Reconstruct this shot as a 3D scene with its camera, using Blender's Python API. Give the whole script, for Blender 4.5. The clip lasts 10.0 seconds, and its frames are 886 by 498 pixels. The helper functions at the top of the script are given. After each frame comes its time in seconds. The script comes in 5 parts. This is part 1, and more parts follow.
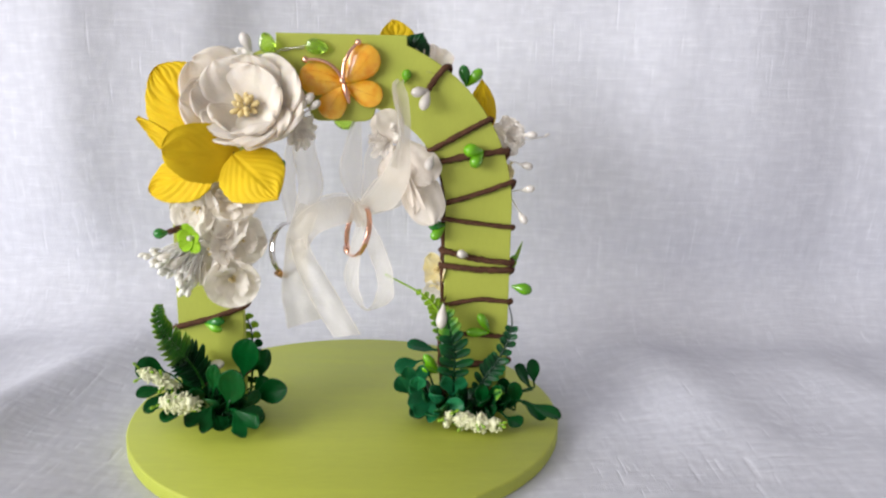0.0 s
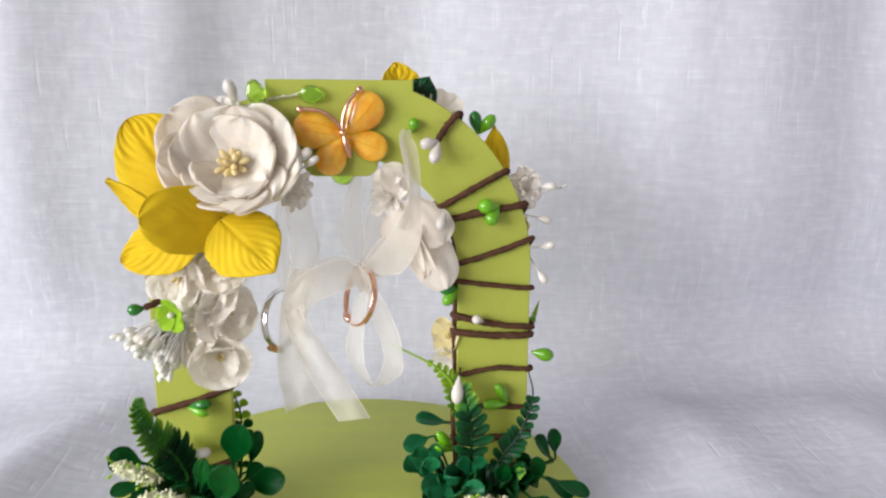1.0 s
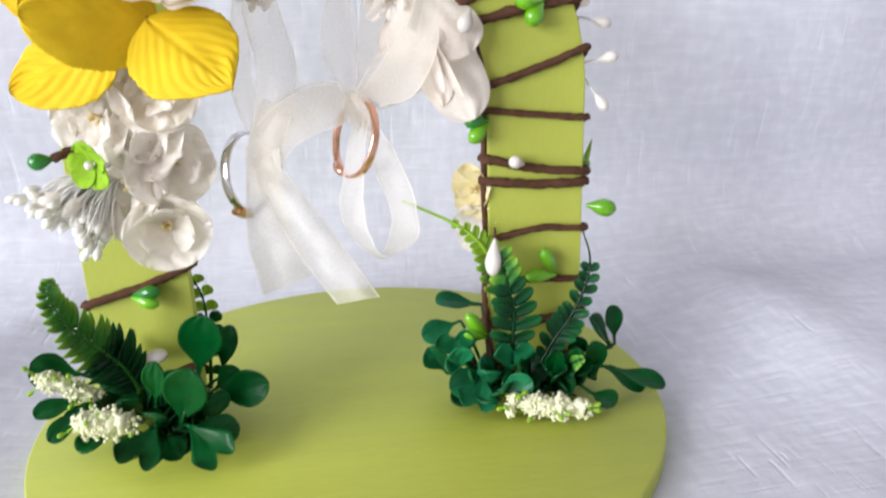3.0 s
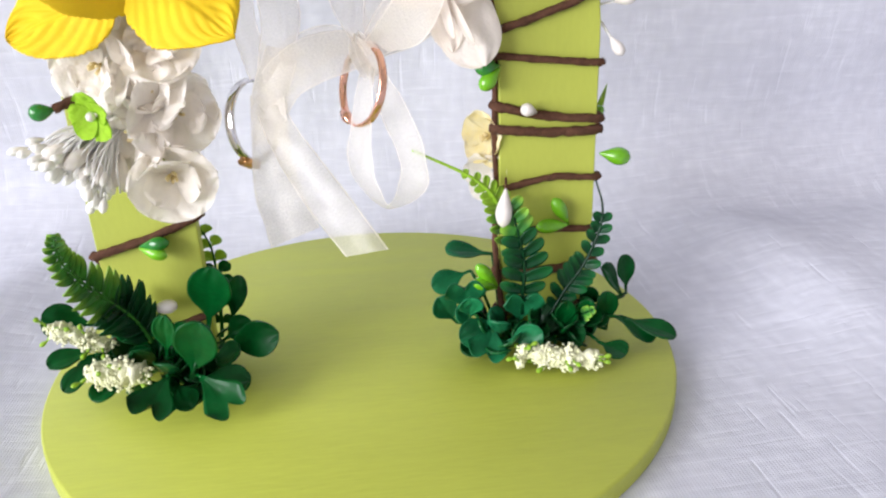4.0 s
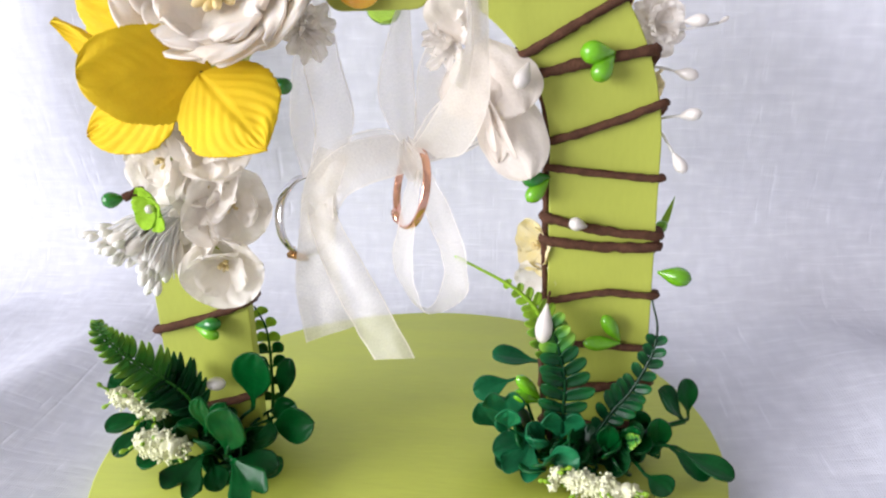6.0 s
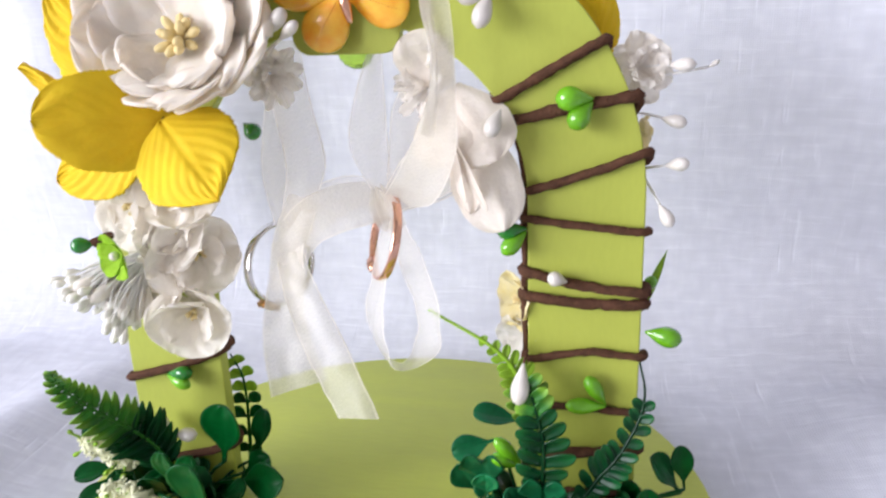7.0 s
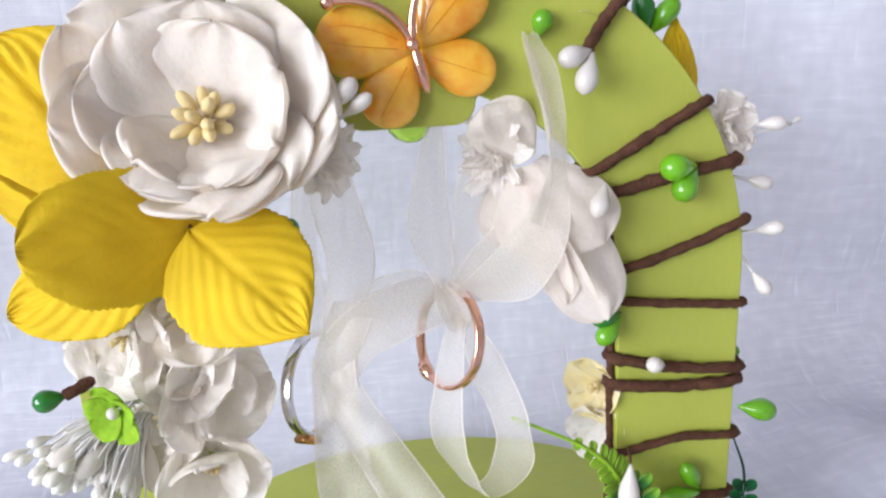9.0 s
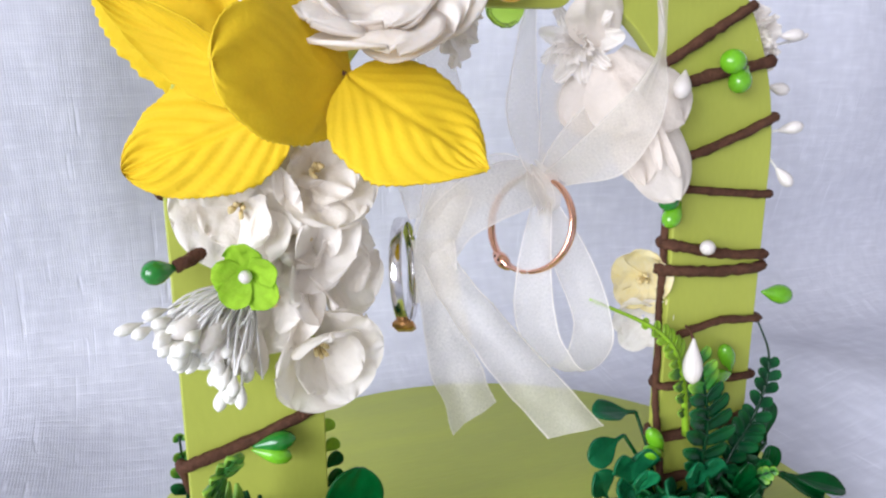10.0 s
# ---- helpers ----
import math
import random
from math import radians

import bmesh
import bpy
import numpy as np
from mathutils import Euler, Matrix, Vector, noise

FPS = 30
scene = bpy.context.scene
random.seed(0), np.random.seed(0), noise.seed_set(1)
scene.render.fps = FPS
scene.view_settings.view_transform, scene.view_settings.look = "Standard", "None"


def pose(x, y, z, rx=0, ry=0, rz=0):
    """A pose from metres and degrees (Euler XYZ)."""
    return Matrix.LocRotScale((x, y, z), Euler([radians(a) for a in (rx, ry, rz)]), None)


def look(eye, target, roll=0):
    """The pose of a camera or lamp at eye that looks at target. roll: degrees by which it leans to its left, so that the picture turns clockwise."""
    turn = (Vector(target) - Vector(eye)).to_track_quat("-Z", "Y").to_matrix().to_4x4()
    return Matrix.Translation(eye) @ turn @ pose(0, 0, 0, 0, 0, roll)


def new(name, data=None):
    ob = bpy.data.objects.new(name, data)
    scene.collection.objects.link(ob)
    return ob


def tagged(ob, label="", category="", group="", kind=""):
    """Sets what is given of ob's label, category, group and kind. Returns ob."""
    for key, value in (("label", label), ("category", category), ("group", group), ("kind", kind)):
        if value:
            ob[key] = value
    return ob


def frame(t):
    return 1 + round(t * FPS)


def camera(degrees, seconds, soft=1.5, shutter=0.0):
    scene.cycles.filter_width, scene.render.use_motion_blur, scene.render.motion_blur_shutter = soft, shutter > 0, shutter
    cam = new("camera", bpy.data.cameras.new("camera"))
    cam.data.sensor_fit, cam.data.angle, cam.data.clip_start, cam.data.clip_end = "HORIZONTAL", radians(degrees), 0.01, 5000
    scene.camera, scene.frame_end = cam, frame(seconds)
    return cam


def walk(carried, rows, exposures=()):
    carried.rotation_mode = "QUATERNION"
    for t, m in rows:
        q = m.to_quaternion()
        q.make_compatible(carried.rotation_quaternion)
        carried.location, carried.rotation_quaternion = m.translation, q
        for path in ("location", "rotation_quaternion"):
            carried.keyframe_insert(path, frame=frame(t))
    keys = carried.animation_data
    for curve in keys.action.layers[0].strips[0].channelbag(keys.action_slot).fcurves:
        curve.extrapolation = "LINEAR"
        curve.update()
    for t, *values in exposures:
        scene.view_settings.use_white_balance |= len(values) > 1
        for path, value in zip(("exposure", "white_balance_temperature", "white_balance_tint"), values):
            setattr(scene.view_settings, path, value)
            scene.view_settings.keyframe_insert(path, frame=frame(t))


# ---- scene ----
cam = camera(60.73, 10.0, soft=2.25, shutter=0.45)
# seconds, eye, (yaw to the left, pitch up, roll)
ROWS = [
    (0, (0.02926, -0.31235, 0.14217), (-1.935, -11.821, 1.116)),
    (0.5, (0.02240, -0.30084, 0.14857), (-3.262, -11.223, 1.317)),
    (1, (0.00757, -0.27593, 0.15720), (-5.729, -11.312, 0.345)),
    (1.5, (0.00608, -0.24844, 0.15340), (-7.222, -11.863, -0.342)),
    (2, (-0.00041, -0.22744, 0.13943), (-8.751, -13.274, -1.044)),
    (2.5, (0.00149, -0.21464, 0.12527), (-8.139, -15.502, -1.604)),
    (3, (0.00065, -0.20849, 0.11833), (-7.359, -17.948, -1.750)),
    (3.2, (0.00034, -0.20655, 0.12156), (-7.122, -20.075, -1.796)),
    (4.3, (0.00232, -0.20217, 0.12166), (-6.084, -22.991, -2.204)),
    (4.5, (0.00195, -0.20053, 0.11932), (-6.081, -22.177, -2.247)),
    (5, (0.01935, -0.20285, 0.12329), (-1.374, -20.672, -2.536)),
    (5.5, (0.01755, -0.19970, 0.12699), (2.429, -18.803, -1.551)),
    (5.7, (0.02403, -0.19701, 0.13569), (4.224, -19.837, -1.650)),
    (6.8, (0.04732, -0.18481, 0.13700), (9.949, -17.983, -2.149)),
    (7, (0.05224, -0.18001, 0.13843), (10.559, -17.458, -2.217)),
    (7.5, (0.06017, -0.17495, 0.14224), (12.026, -17.050, -2.935)),
    (8, (0.05250, -0.16876, 0.15793), (9.949, -16.389, -3.525)),
    (8.3, (0.03483, -0.16098, 0.16030), (7.290, -16.886, -3.381)),
    (8.5, (0.01962, -0.15961, 0.15658), (3.428, -16.430, -3.280)),
    (9, (-0.01298, -0.14937, 0.14901), (-6.484, -16.812, -2.873)),
    (9.3, (-0.02666, -0.15303, 0.14051), (-10.390, -15.905, -2.970)),
    (9.5, (-0.05407, -0.14772, 0.12815), (-16.830, -14.945, -1.633)),
    (10, (-0.07348, -0.14595, 0.11951), (-21.489, -14.110, -0.017)),
]


def aim(eye, yaw, pitch, roll):
    y, p = radians(yaw), radians(pitch)
    ahead = Vector((-math.sin(y) * math.cos(p), math.cos(y) * math.cos(p), math.sin(p)))
    return look(eye, Vector(eye) + ahead, roll)


EXPOSURES = [(0.0, -0.89, 6400, 6), (1.5, -0.90, 6300, 7), (2.5, -0.94, 6150, 8), (3.0, -0.62, 6100, 8), (4.5, -0.52, 6150, 10), (5.5, -0.56, 6150, 10), (7.0, -0.57, 6000, 10), (7.5, -0.61, 5950, 10), (8.0, -0.77, 5900, 10), (8.5, -0.82, 5870, 10), (9.0, -0.78, 5850, 10), (10.0, -0.79, 5800, 10)]
walk(cam, [(t, aim(eye, *turn)) for t, eye, turn in ROWS], EXPOSURES)

# ---- light: one large window beside the table, a dim room round it ----
world = bpy.data.worlds.new("daylight")
scene.world = world
world.use_nodes = True
wn = world.node_tree.nodes
sky = wn.new("ShaderNodeTexSky")
sky.sky_type, sky.sun_disc = "NISHITA", False
sky.sun_elevation, sky.sun_rotation = radians(35), radians(238)
wn["Background"].inputs["Strength"].default_value = 0.1
world.node_tree.links.new(sky.outputs["Color"], wn["Background"].inputs["Color"])

WINDOW_Y, WINDOW_Z, WINDOW_W, WINDOW_H = -1.75, 0.68, 2.5, 1.36
ROOM_X0, ROOM_X1, ROOM_Y0, ROOM_Y1, ROOM_Z0, ROOM_Z1 = -2.0, 1.6, -3.3, 0.9, -0.75, 1.85
window_light = bpy.data.lights.new("window_light", "AREA")
window_light.shape, window_light.size, window_light.size_y = "RECTANGLE", WINDOW_W, WINDOW_H
window_light.energy, window_light.color = 215.0, (1.0, 0.955, 0.965)
new("window_light", window_light).matrix_world = look((ROOM_X0 - 0.04, WINDOW_Y, WINDOW_Z), (0.0, WINDOW_Y, WINDOW_Z))

# ---- materials ----
def surface(name, base, rough=0.5, var=0.12, scale=150.0, bump=0.15, grain=1200.0, depth=0.0003, metal=0.0, coat=0.0,
            glow_through=0.0, stretch=(1, 1, 1), tint=None, random_value=0.0, ior=1.45, see=0.0, soft=0.0, shine=0.5, tip=None):
    """A principled surface with two scales of variation; lengths in metres, scales per metre."""
    m = bpy.data.materials.new(name)
    m.use_nodes = True
    nt = m.node_tree
    n, link = nt.nodes, nt.links.new
    bsdf = n["Principled BSDF"]
    place = n.new("ShaderNodeTexCoord")
    turn = n.new("ShaderNodeMapping")
    turn.inputs["Scale"].default_value = stretch
    link(place.outputs["Object"], turn.inputs["Vector"])
    broad, fine = n.new("ShaderNodeTexNoise"), n.new("ShaderNodeTexNoise")
    for tex, s, d in ((broad, scale, 4.0), (fine, grain, 3.0)):
        tex.inputs["Scale"].default_value, tex.inputs["Detail"].default_value = s, d
        link(turn.outputs["Vector"], tex.inputs["Vector"])
    both = n.new("ShaderNodeMath")
    both.operation = "MULTIPLY_ADD"
    both.inputs[1].default_value = 0.65
    link(broad.outputs["Fac"], both.inputs[0])
    part_fine = n.new("ShaderNodeMath")
    part_fine.operation = "MULTIPLY"
    part_fine.inputs[1].default_value = 0.35
    link(fine.outputs["Fac"], part_fine.inputs[0])
    link(part_fine.outputs[0], both.inputs[2])
    ramp = n.new("ShaderNodeValToRGB")
    second = tint or [min(1.0, c * (1 + var)) for c in base]
    first = [c * (1 - var) for c in base] if tint is None else base
    ramp.color_ramp.elements[0].position, ramp.color_ramp.elements[1].position = 0.33, 0.67
    ramp.color_ramp.elements[0].color, ramp.color_ramp.elements[1].color = (*first, 1), (*second, 1)
    link(both.outputs[0], ramp.inputs["Fac"])
    colour = ramp.outputs["Color"]
    if tip:
        grown, reach, paler = n.new("ShaderNodeAttribute"), n.new("ShaderNodeMapRange"), n.new("ShaderNodeMixRGB")
        grown.attribute_name = "along"
        reach.inputs["From Min"].default_value, reach.inputs["From Max"].default_value = 0.35, 1.0
        reach.interpolation_type = "SMOOTHSTEP"
        paler.inputs["Color2"].default_value = (*tip, 1)
        link(grown.outputs["Fac"], reach.inputs["Value"])
        link(reach.outputs["Result"], paler.inputs["Fac"])
        link(colour, paler.inputs["Color1"])
        colour = paler.outputs["Color"]
    if random_value:
        info, span, hsv = n.new("ShaderNodeObjectInfo"), n.new("ShaderNodeMapRange"), n.new("ShaderNodeHueSaturation")
        span.inputs["To Min"].default_value, span.inputs["To Max"].default_value = 1 - random_value, 1 + random_value
        link(info.outputs["Random"], span.inputs["Value"])
        link(span.outputs["Result"], hsv.inputs["Value"])
        link(colour, hsv.inputs["Color"])
        colour = hsv.outputs["Color"]
    link(colour, bsdf.inputs["Base Color"])
    rmap = n.new("ShaderNodeMapRange")
    rmap.inputs["To Min"].default_value, rmap.inputs["To Max"].default_value = max(0.03, rough - 0.08), min(1.0, rough + 0.08)
    link(broad.outputs["Fac"], rmap.inputs["Value"])
    link(rmap.outputs["Result"], bsdf.inputs["Roughness"])
    bsdf.inputs["Metallic"].default_value, bsdf.inputs["Coat Weight"].default_value, bsdf.inputs["IOR"].default_value = metal, coat, ior
    bsdf.inputs["Coat Roughness"].default_value = 0.08
    bsdf.inputs["Specular IOR Level"].default_value = shine
    bmp = n.new("ShaderNodeBump")
    bmp.inputs["Strength"].default_value, bmp.inputs["Distance"].default_value = bump, depth
    link(fine.outputs["Fac"], bmp.inputs["Height"])
    link(bmp.outputs["Normal"], bsdf.inputs["Normal"])
    out = n["Material Output"]
    last = bsdf.outputs["BSDF"]
    if glow_through:
        thin, mix = n.new("ShaderNodeBsdfTranslucent"), n.new("ShaderNodeMixShader")
        link(colour, thin.inputs["Color"])
        link(bmp.outputs["Normal"], thin.inputs["Normal"])
        mix.inputs["Fac"].default_value = glow_through
        link(last, mix.inputs[1])
        link(thin.outputs["BSDF"], mix.inputs[2])
        last = mix.outputs["Shader"]
    if soft:
        bsdf.inputs["Subsurface Weight"].default_value, bsdf.inputs["Subsurface Scale"].default_value = soft, 0.003
        bsdf.inputs["Subsurface Radius"].default_value = (1.0, 0.8, 0.6)
    if see:
        bsdf.inputs["Transmission Weight"].default_value = see
    link(last, out.inputs["Surface"])
    return m


def organza_material(name, thinnest, densest, rim_more):
    """Sheer woven ribbon: fine threads with gaps between them, denser along both selvedges."""
    m = bpy.data.materials.new(name)
    m.use_nodes = True
    nt = m.node_tree
    n, link = nt.nodes, nt.links.new
    bsdf = n["Principled BSDF"]
    bsdf.inputs["Base Color"].default_value, bsdf.inputs["Roughness"].default_value = (0.95, 0.905, 0.83, 1), 0.4
    bsdf.inputs["Sheen Weight"].default_value = 0.3
    uv = n.new("ShaderNodeUVMap")
    uv.uv_map = "UVMap"
    split = n.new("ShaderNodeSeparateXYZ")
    link(uv.outputs["UV"], split.inputs[0])
    edge = n.new("ShaderNodeMath")
    edge.operation = "SUBTRACT"
    edge.inputs[1].default_value = 0.5
    link(split.outputs["X"], edge.inputs[0])
    far = n.new("ShaderNodeMath")
    far.operation = "ABSOLUTE"
    link(edge.outputs[0], far.inputs[0])
    rim = n.new("ShaderNodeMapRange")
    rim.inputs["From Min"].default_value, rim.inputs["From Max"].default_value = 0.455, 0.475
    rim.inputs["To Min"].default_value, rim.inputs["To Max"].default_value = 0.0, rim_more
    link(far.outputs[0], rim.inputs["Value"])
    weave = n.new("ShaderNodeTexNoise")
    stretch = n.new("ShaderNodeMapping")
    stretch.inputs["Scale"].default_value = (60, 1600, 1)
    link(uv.outputs["UV"], stretch.inputs["Vector"])
    link(stretch.outputs["Vector"], weave.inputs["Vector"])
    weave.inputs["Scale"].default_value, weave.inputs["Detail"].default_value = 1.0, 2.0
    cover = n.new("ShaderNodeMapRange")
    cover.inputs["From Min"].default_value, cover.inputs["From Max"].default_value = 0.3, 0.7
    cover.inputs["To Min"].default_value, cover.inputs["To Max"].default_value = thinnest, densest
    link(weave.outputs["Fac"], cover.inputs["Value"])
    total = n.new("ShaderNodeMath")
    total.operation = "ADD"
    total.use_clamp = True
    link(rim.outputs["Result"], total.inputs[0])
    link(cover.outputs["Result"], total.inputs[1])
    clear, thin, cloth, mix = (n.new(k) for k in ("ShaderNodeBsdfTransparent", "ShaderNodeBsdfTranslucent", "ShaderNodeMixShader", "ShaderNodeMixShader"))
    thin.inputs["Color"].default_value = (0.96, 0.93, 0.87, 1)
    cloth.inputs["Fac"].default_value = 0.45
    link(bsdf.outputs["BSDF"], cloth.inputs[1])
    link(thin.outputs["BSDF"], cloth.inputs[2])
    link(total.outputs[0], mix.inputs["Fac"])
    link(clear.outputs["BSDF"], mix.inputs[1])
    link(cloth.outputs["Shader"], mix.inputs[2])
    bmp = n.new("ShaderNodeBump")
    bmp.inputs["Strength"].default_value, bmp.inputs["Distance"].default_value = 0.2, 0.0002
    link(weave.outputs["Fac"], bmp.inputs["Height"])
    link(bmp.outputs["Normal"], bsdf.inputs["Normal"])
    link(mix.outputs["Shader"], n["Material Output"].inputs["Surface"])
    return m


def linen_material():
    """White slubbed linen: a fine weave of threads, thick slubs along the warp and fainter ones along the weft."""
    m = bpy.data.materials.new("white_slub_linen")
    m.use_nodes = True
    nt = m.node_tree
    n, link = nt.nodes, nt.links.new
    bsdf = n["Principled BSDF"]
    uv = n.new("ShaderNodeUVMap")
    uv.uv_map = "UVMap"

    def noise_of(sx, sy, detail=2.0, rough=0.5):
        scale, tex = n.new("ShaderNodeMapping"), n.new("ShaderNodeTexNoise")
        scale.inputs["Scale"].default_value = (sx, sy, 1)
        tex.inputs["Scale"].default_value, tex.inputs["Detail"].default_value, tex.inputs["Roughness"].default_value = 1.0, detail, rough
        link(uv.outputs["UV"], scale.inputs["Vector"])
        link(scale.outputs["Vector"], tex.inputs["Vector"])
        return tex.outputs["Fac"]

    def step(value, low, high, top):
        r = n.new("ShaderNodeMapRange")
        r.interpolation_type = "SMOOTHSTEP"
        for key, v in (("From Min", low), ("From Max", high), ("To Min", 0.0), ("To Max", top)):
            r.inputs[key].default_value = v
        link(value, r.inputs["Value"])
        return r.outputs["Result"]

    def add(a, b, op="ADD"):
        k = n.new("ShaderNodeMath")
        k.operation = op
        link(a, k.inputs[0])
        if isinstance(b, float):
            k.inputs[1].default_value = b
        else:
            link(b, k.inputs[1])
        return k.outputs[0]

    def threads(direction, scale):
        w = n.new("ShaderNodeTexWave")
        w.bands_direction = direction
        w.inputs["Scale"].default_value, w.inputs["Distortion"].default_value = scale, 1.2
        w.inputs["Detail"].default_value, w.inputs["Detail Scale"].default_value = 2.0, 0.6
        link(uv.outputs["UV"], w.inputs["Vector"])
        return w.outputs["Fac"]

    patch = step(noise_of(34, 22, 2.0), 0.30, 0.62, 1.0)
    warp = add(add(step(noise_of(520, 9, 1.0), 0.52, 0.72, 0.64), step(noise_of(240, 62, 1.0), 0.52, 0.64, 1.0), "MULTIPLY"), patch, "MULTIPLY")
    weft = step(noise_of(50, 520, 1.0), 0.52, 0.76, 0.30)
    mottle = add(noise_of(230, 90, 1.0), noise_of(90, 230, 1.0), "MULTIPLY")
    weave = add(threads("X", 400.0), add(threads("Y", 470.0), 0.7, "MULTIPLY"))
    rows = noise_of(60, 800, 2.0)
    height = add(add(add(warp, weft), add(weave, 0.15, "MULTIPLY")), add(add(rows, 0.20, "MULTIPLY"), add(mottle, 1.9, "MULTIPLY")))
    bmp = n.new("ShaderNodeBump")
    bmp.inputs["Strength"].default_value, bmp.inputs["Distance"].default_value = 0.42, 0.0006
    link(height, bmp.inputs["Height"])
    link(bmp.outputs["Normal"], bsdf.inputs["Normal"])
    ramp = n.new("ShaderNodeValToRGB")
    ramp.color_ramp.elements[0].position, ramp.color_ramp.elements[1].position = 0.1, 1.0
    ramp.color_ramp.elements[0].color, ramp.color_ramp.elements[1].color = (0.565, 0.577, 0.645, 1), (0.76, 0.772, 0.845, 1)
    link(add(height, 0.62, "MULTIPLY"), ramp.inputs["Fac"])
    link(ramp.outputs["Color"], bsdf.inputs["Base Color"])
    bsdf.inputs["Roughness"].default_value, bsdf.inputs["Specular IOR Level"].default_value = 0.85, 0.2
    bsdf.inputs["Sheen Weight"].default_value = 0.15
    return m


LINEN = linen_material()
ORGANZA = organza_material("ivory_organza", 0.40, 0.55, 0.34)
ORGANZA_DENSE = organza_material("gathered_organza", 0.50, 0.70, 0.14)
PLASTER = surface("cream_wall_plaster", (0.40, 0.385, 0.375), 0.9, 0.06, 4.0, 0.2, 60.0, 0.002)
WOOD = surface("brown_floor_wood", (0.22, 0.14, 0.09), 0.5, 0.25, 6.0, 0.2, 40.0, 0.001, stretch=(1, 8, 1))
# one paint: lit base lighter, upright arch darker, the shading put into the colour
PAINT_LIT = surface("lit_lime_green_paint", (0.47, 0.525, 0.072), 0.5, 0.07, 60.0, 0.25, 700.0, 0.0003, stretch=(0.22, 1.5, 1))
PAINT_SHADED = surface("shaded_lime_green_paint", (0.41, 0.455, 0.068), 0.55, 0.06, 45.0, 0.10, 900.0, 0.0002, stretch=(1, 1, 0.35))
PAPER = surface("white_mulberry_paper", (0.96, 0.89, 0.79), 0.85, 0.03, 250.0, 0.4, 900.0, 0.0004, soft=0.3, shine=0.15, glow_through=0.3)
PAPER_CRISP = surface("crisp_white_mulberry_paper", (0.97, 0.925, 0.855), 0.9, 0.02, 250.0, 0.5, 1000.0, 0.0004, glow_through=0.34, shine=0.2)
# same white paper with a darker base colour: shade for the drooping flower
PAPER_SHADED = surface("shaded_white_mulberry_paper", (0.90, 0.83, 0.75), 0.9, 0.03, 250.0, 0.5, 1000.0, 0.0004, glow_through=0.34, shine=0.2)
PAPER_THIN = surface("thin_white_mulberry_paper", (0.96, 0.92, 0.865), 0.9, 0.02, 250.0, 0.5, 1300.0, 0.0003, glow_through=0.36, shine=0.2)
PAPER_YELLOW = surface("pale_yellow_paper", (0.92, 0.80, 0.36), 0.85, 0.1, 250.0, 0.4, 1500.0, 0.0003, glow_through=0.3, tint=(0.94, 0.87, 0.62))
PAPER_LIME = surface("lime_paper", (0.40, 0.66, 0.03), 0.8, 0.12, 250.0, 0.4, 1500.0, 0.0003, glow_through=0.35)
FOAM = surface("yellow_foam_sheet", (0.73, 0.50, 0.003), 0.78, 0.05, 120.0, 0.25, 1800.0, 0.0002, soft=0.15)
STAMEN = surface("cream_stamen", (0.74, 0.60, 0.29), 0.7, 0.08, 400.0, 0.3, 2500.0, 0.0002)
PEARL = surface("white_glazed_bud", (0.70, 0.66, 0.615), 0.3, 0.05, 300.0, 0.1, 1500.0, 0.0002, coat=0.4)
THREAD = surface("white_thread", (0.95, 0.94, 0.91), 0.6, 0.04, 400.0, 0.2, 2500.0, 0.0002, glow_through=0.3)
LIME = surface("lime_glazed_bud", (0.15, 0.42, 0.010), 0.22, 0.2, 200.0, 0.08, 900.0, 0.0002, coat=0.6, random_value=0.2)
DEEP = surface("deep_green_bud", (0.02, 0.19, 0.02), 0.2, 0.25, 200.0, 0.08, 900.0, 0.0002, coat=0.6)
LEAF_PALE = surface("bluish_green_plastic", (0.012, 0.135, 0.050), 0.36, 0.3, 160.0, 0.2, 900.0, 0.0002, random_value=0.35, shine=0.26)
LEAF = surface("dark_green_plastic", (0.002, 0.068, 0.012), 0.32, 0.3, 160.0, 0.2, 900.0, 0.0002, random_value=0.35, shine=0.26)
FERN_DARK = surface("dark_fern_plastic", (0.0020, 0.036, 0.011), 0.30, 0.3, 200.0, 0.25, 1200.0, 0.0002, random_value=0.25, shine=0.3, tip=(0.008, 0.085, 0.020))
FERN_MID = surface("green_fern_plastic", (0.034, 0.165, 0.020), 0.38, 0.3, 200.0, 0.25, 1200.0, 0.0002, random_value=0.2, tip=(0.20, 0.38, 0.030))
FERN_LIGHT = surface("yellow_green_fern_plastic", (0.24, 0.42, 0.020), 0.4, 0.2, 200.0, 0.25, 1200.0, 0.0002, random_value=0.2)
TWINE = surface("brown_paper_twine", (0.095, 0.044, 0.026), 0.85, 0.35, 500.0, 0.8, 1600.0, 0.0006, shine=0.2)
GOLD = surface("rose_gold", (0.86, 0.50, 0.36), 0.2, 0.05, 300.0, 0.1, 1500.0, 0.0001, metal=1.0)
BRASS = surface("worn_brass", (0.66, 0.36, 0.14), 0.3, 0.2, 500.0, 0.3, 1500.0, 0.0001, metal=1.0)
SILVER = surface("polished_silver", (0.72, 0.71, 0.70), 0.16, 0.05, 300.0, 0.1, 1500.0, 0.0001, metal=1.0)
AMBER = surface("amber_resin", (0.80, 0.30, 0.008), 0.14, 0.2, 170.0, 0.08, 500.0, 0.0003, coat=0.6, tint=(0.92, 0.56, 0.06), soft=0.4)
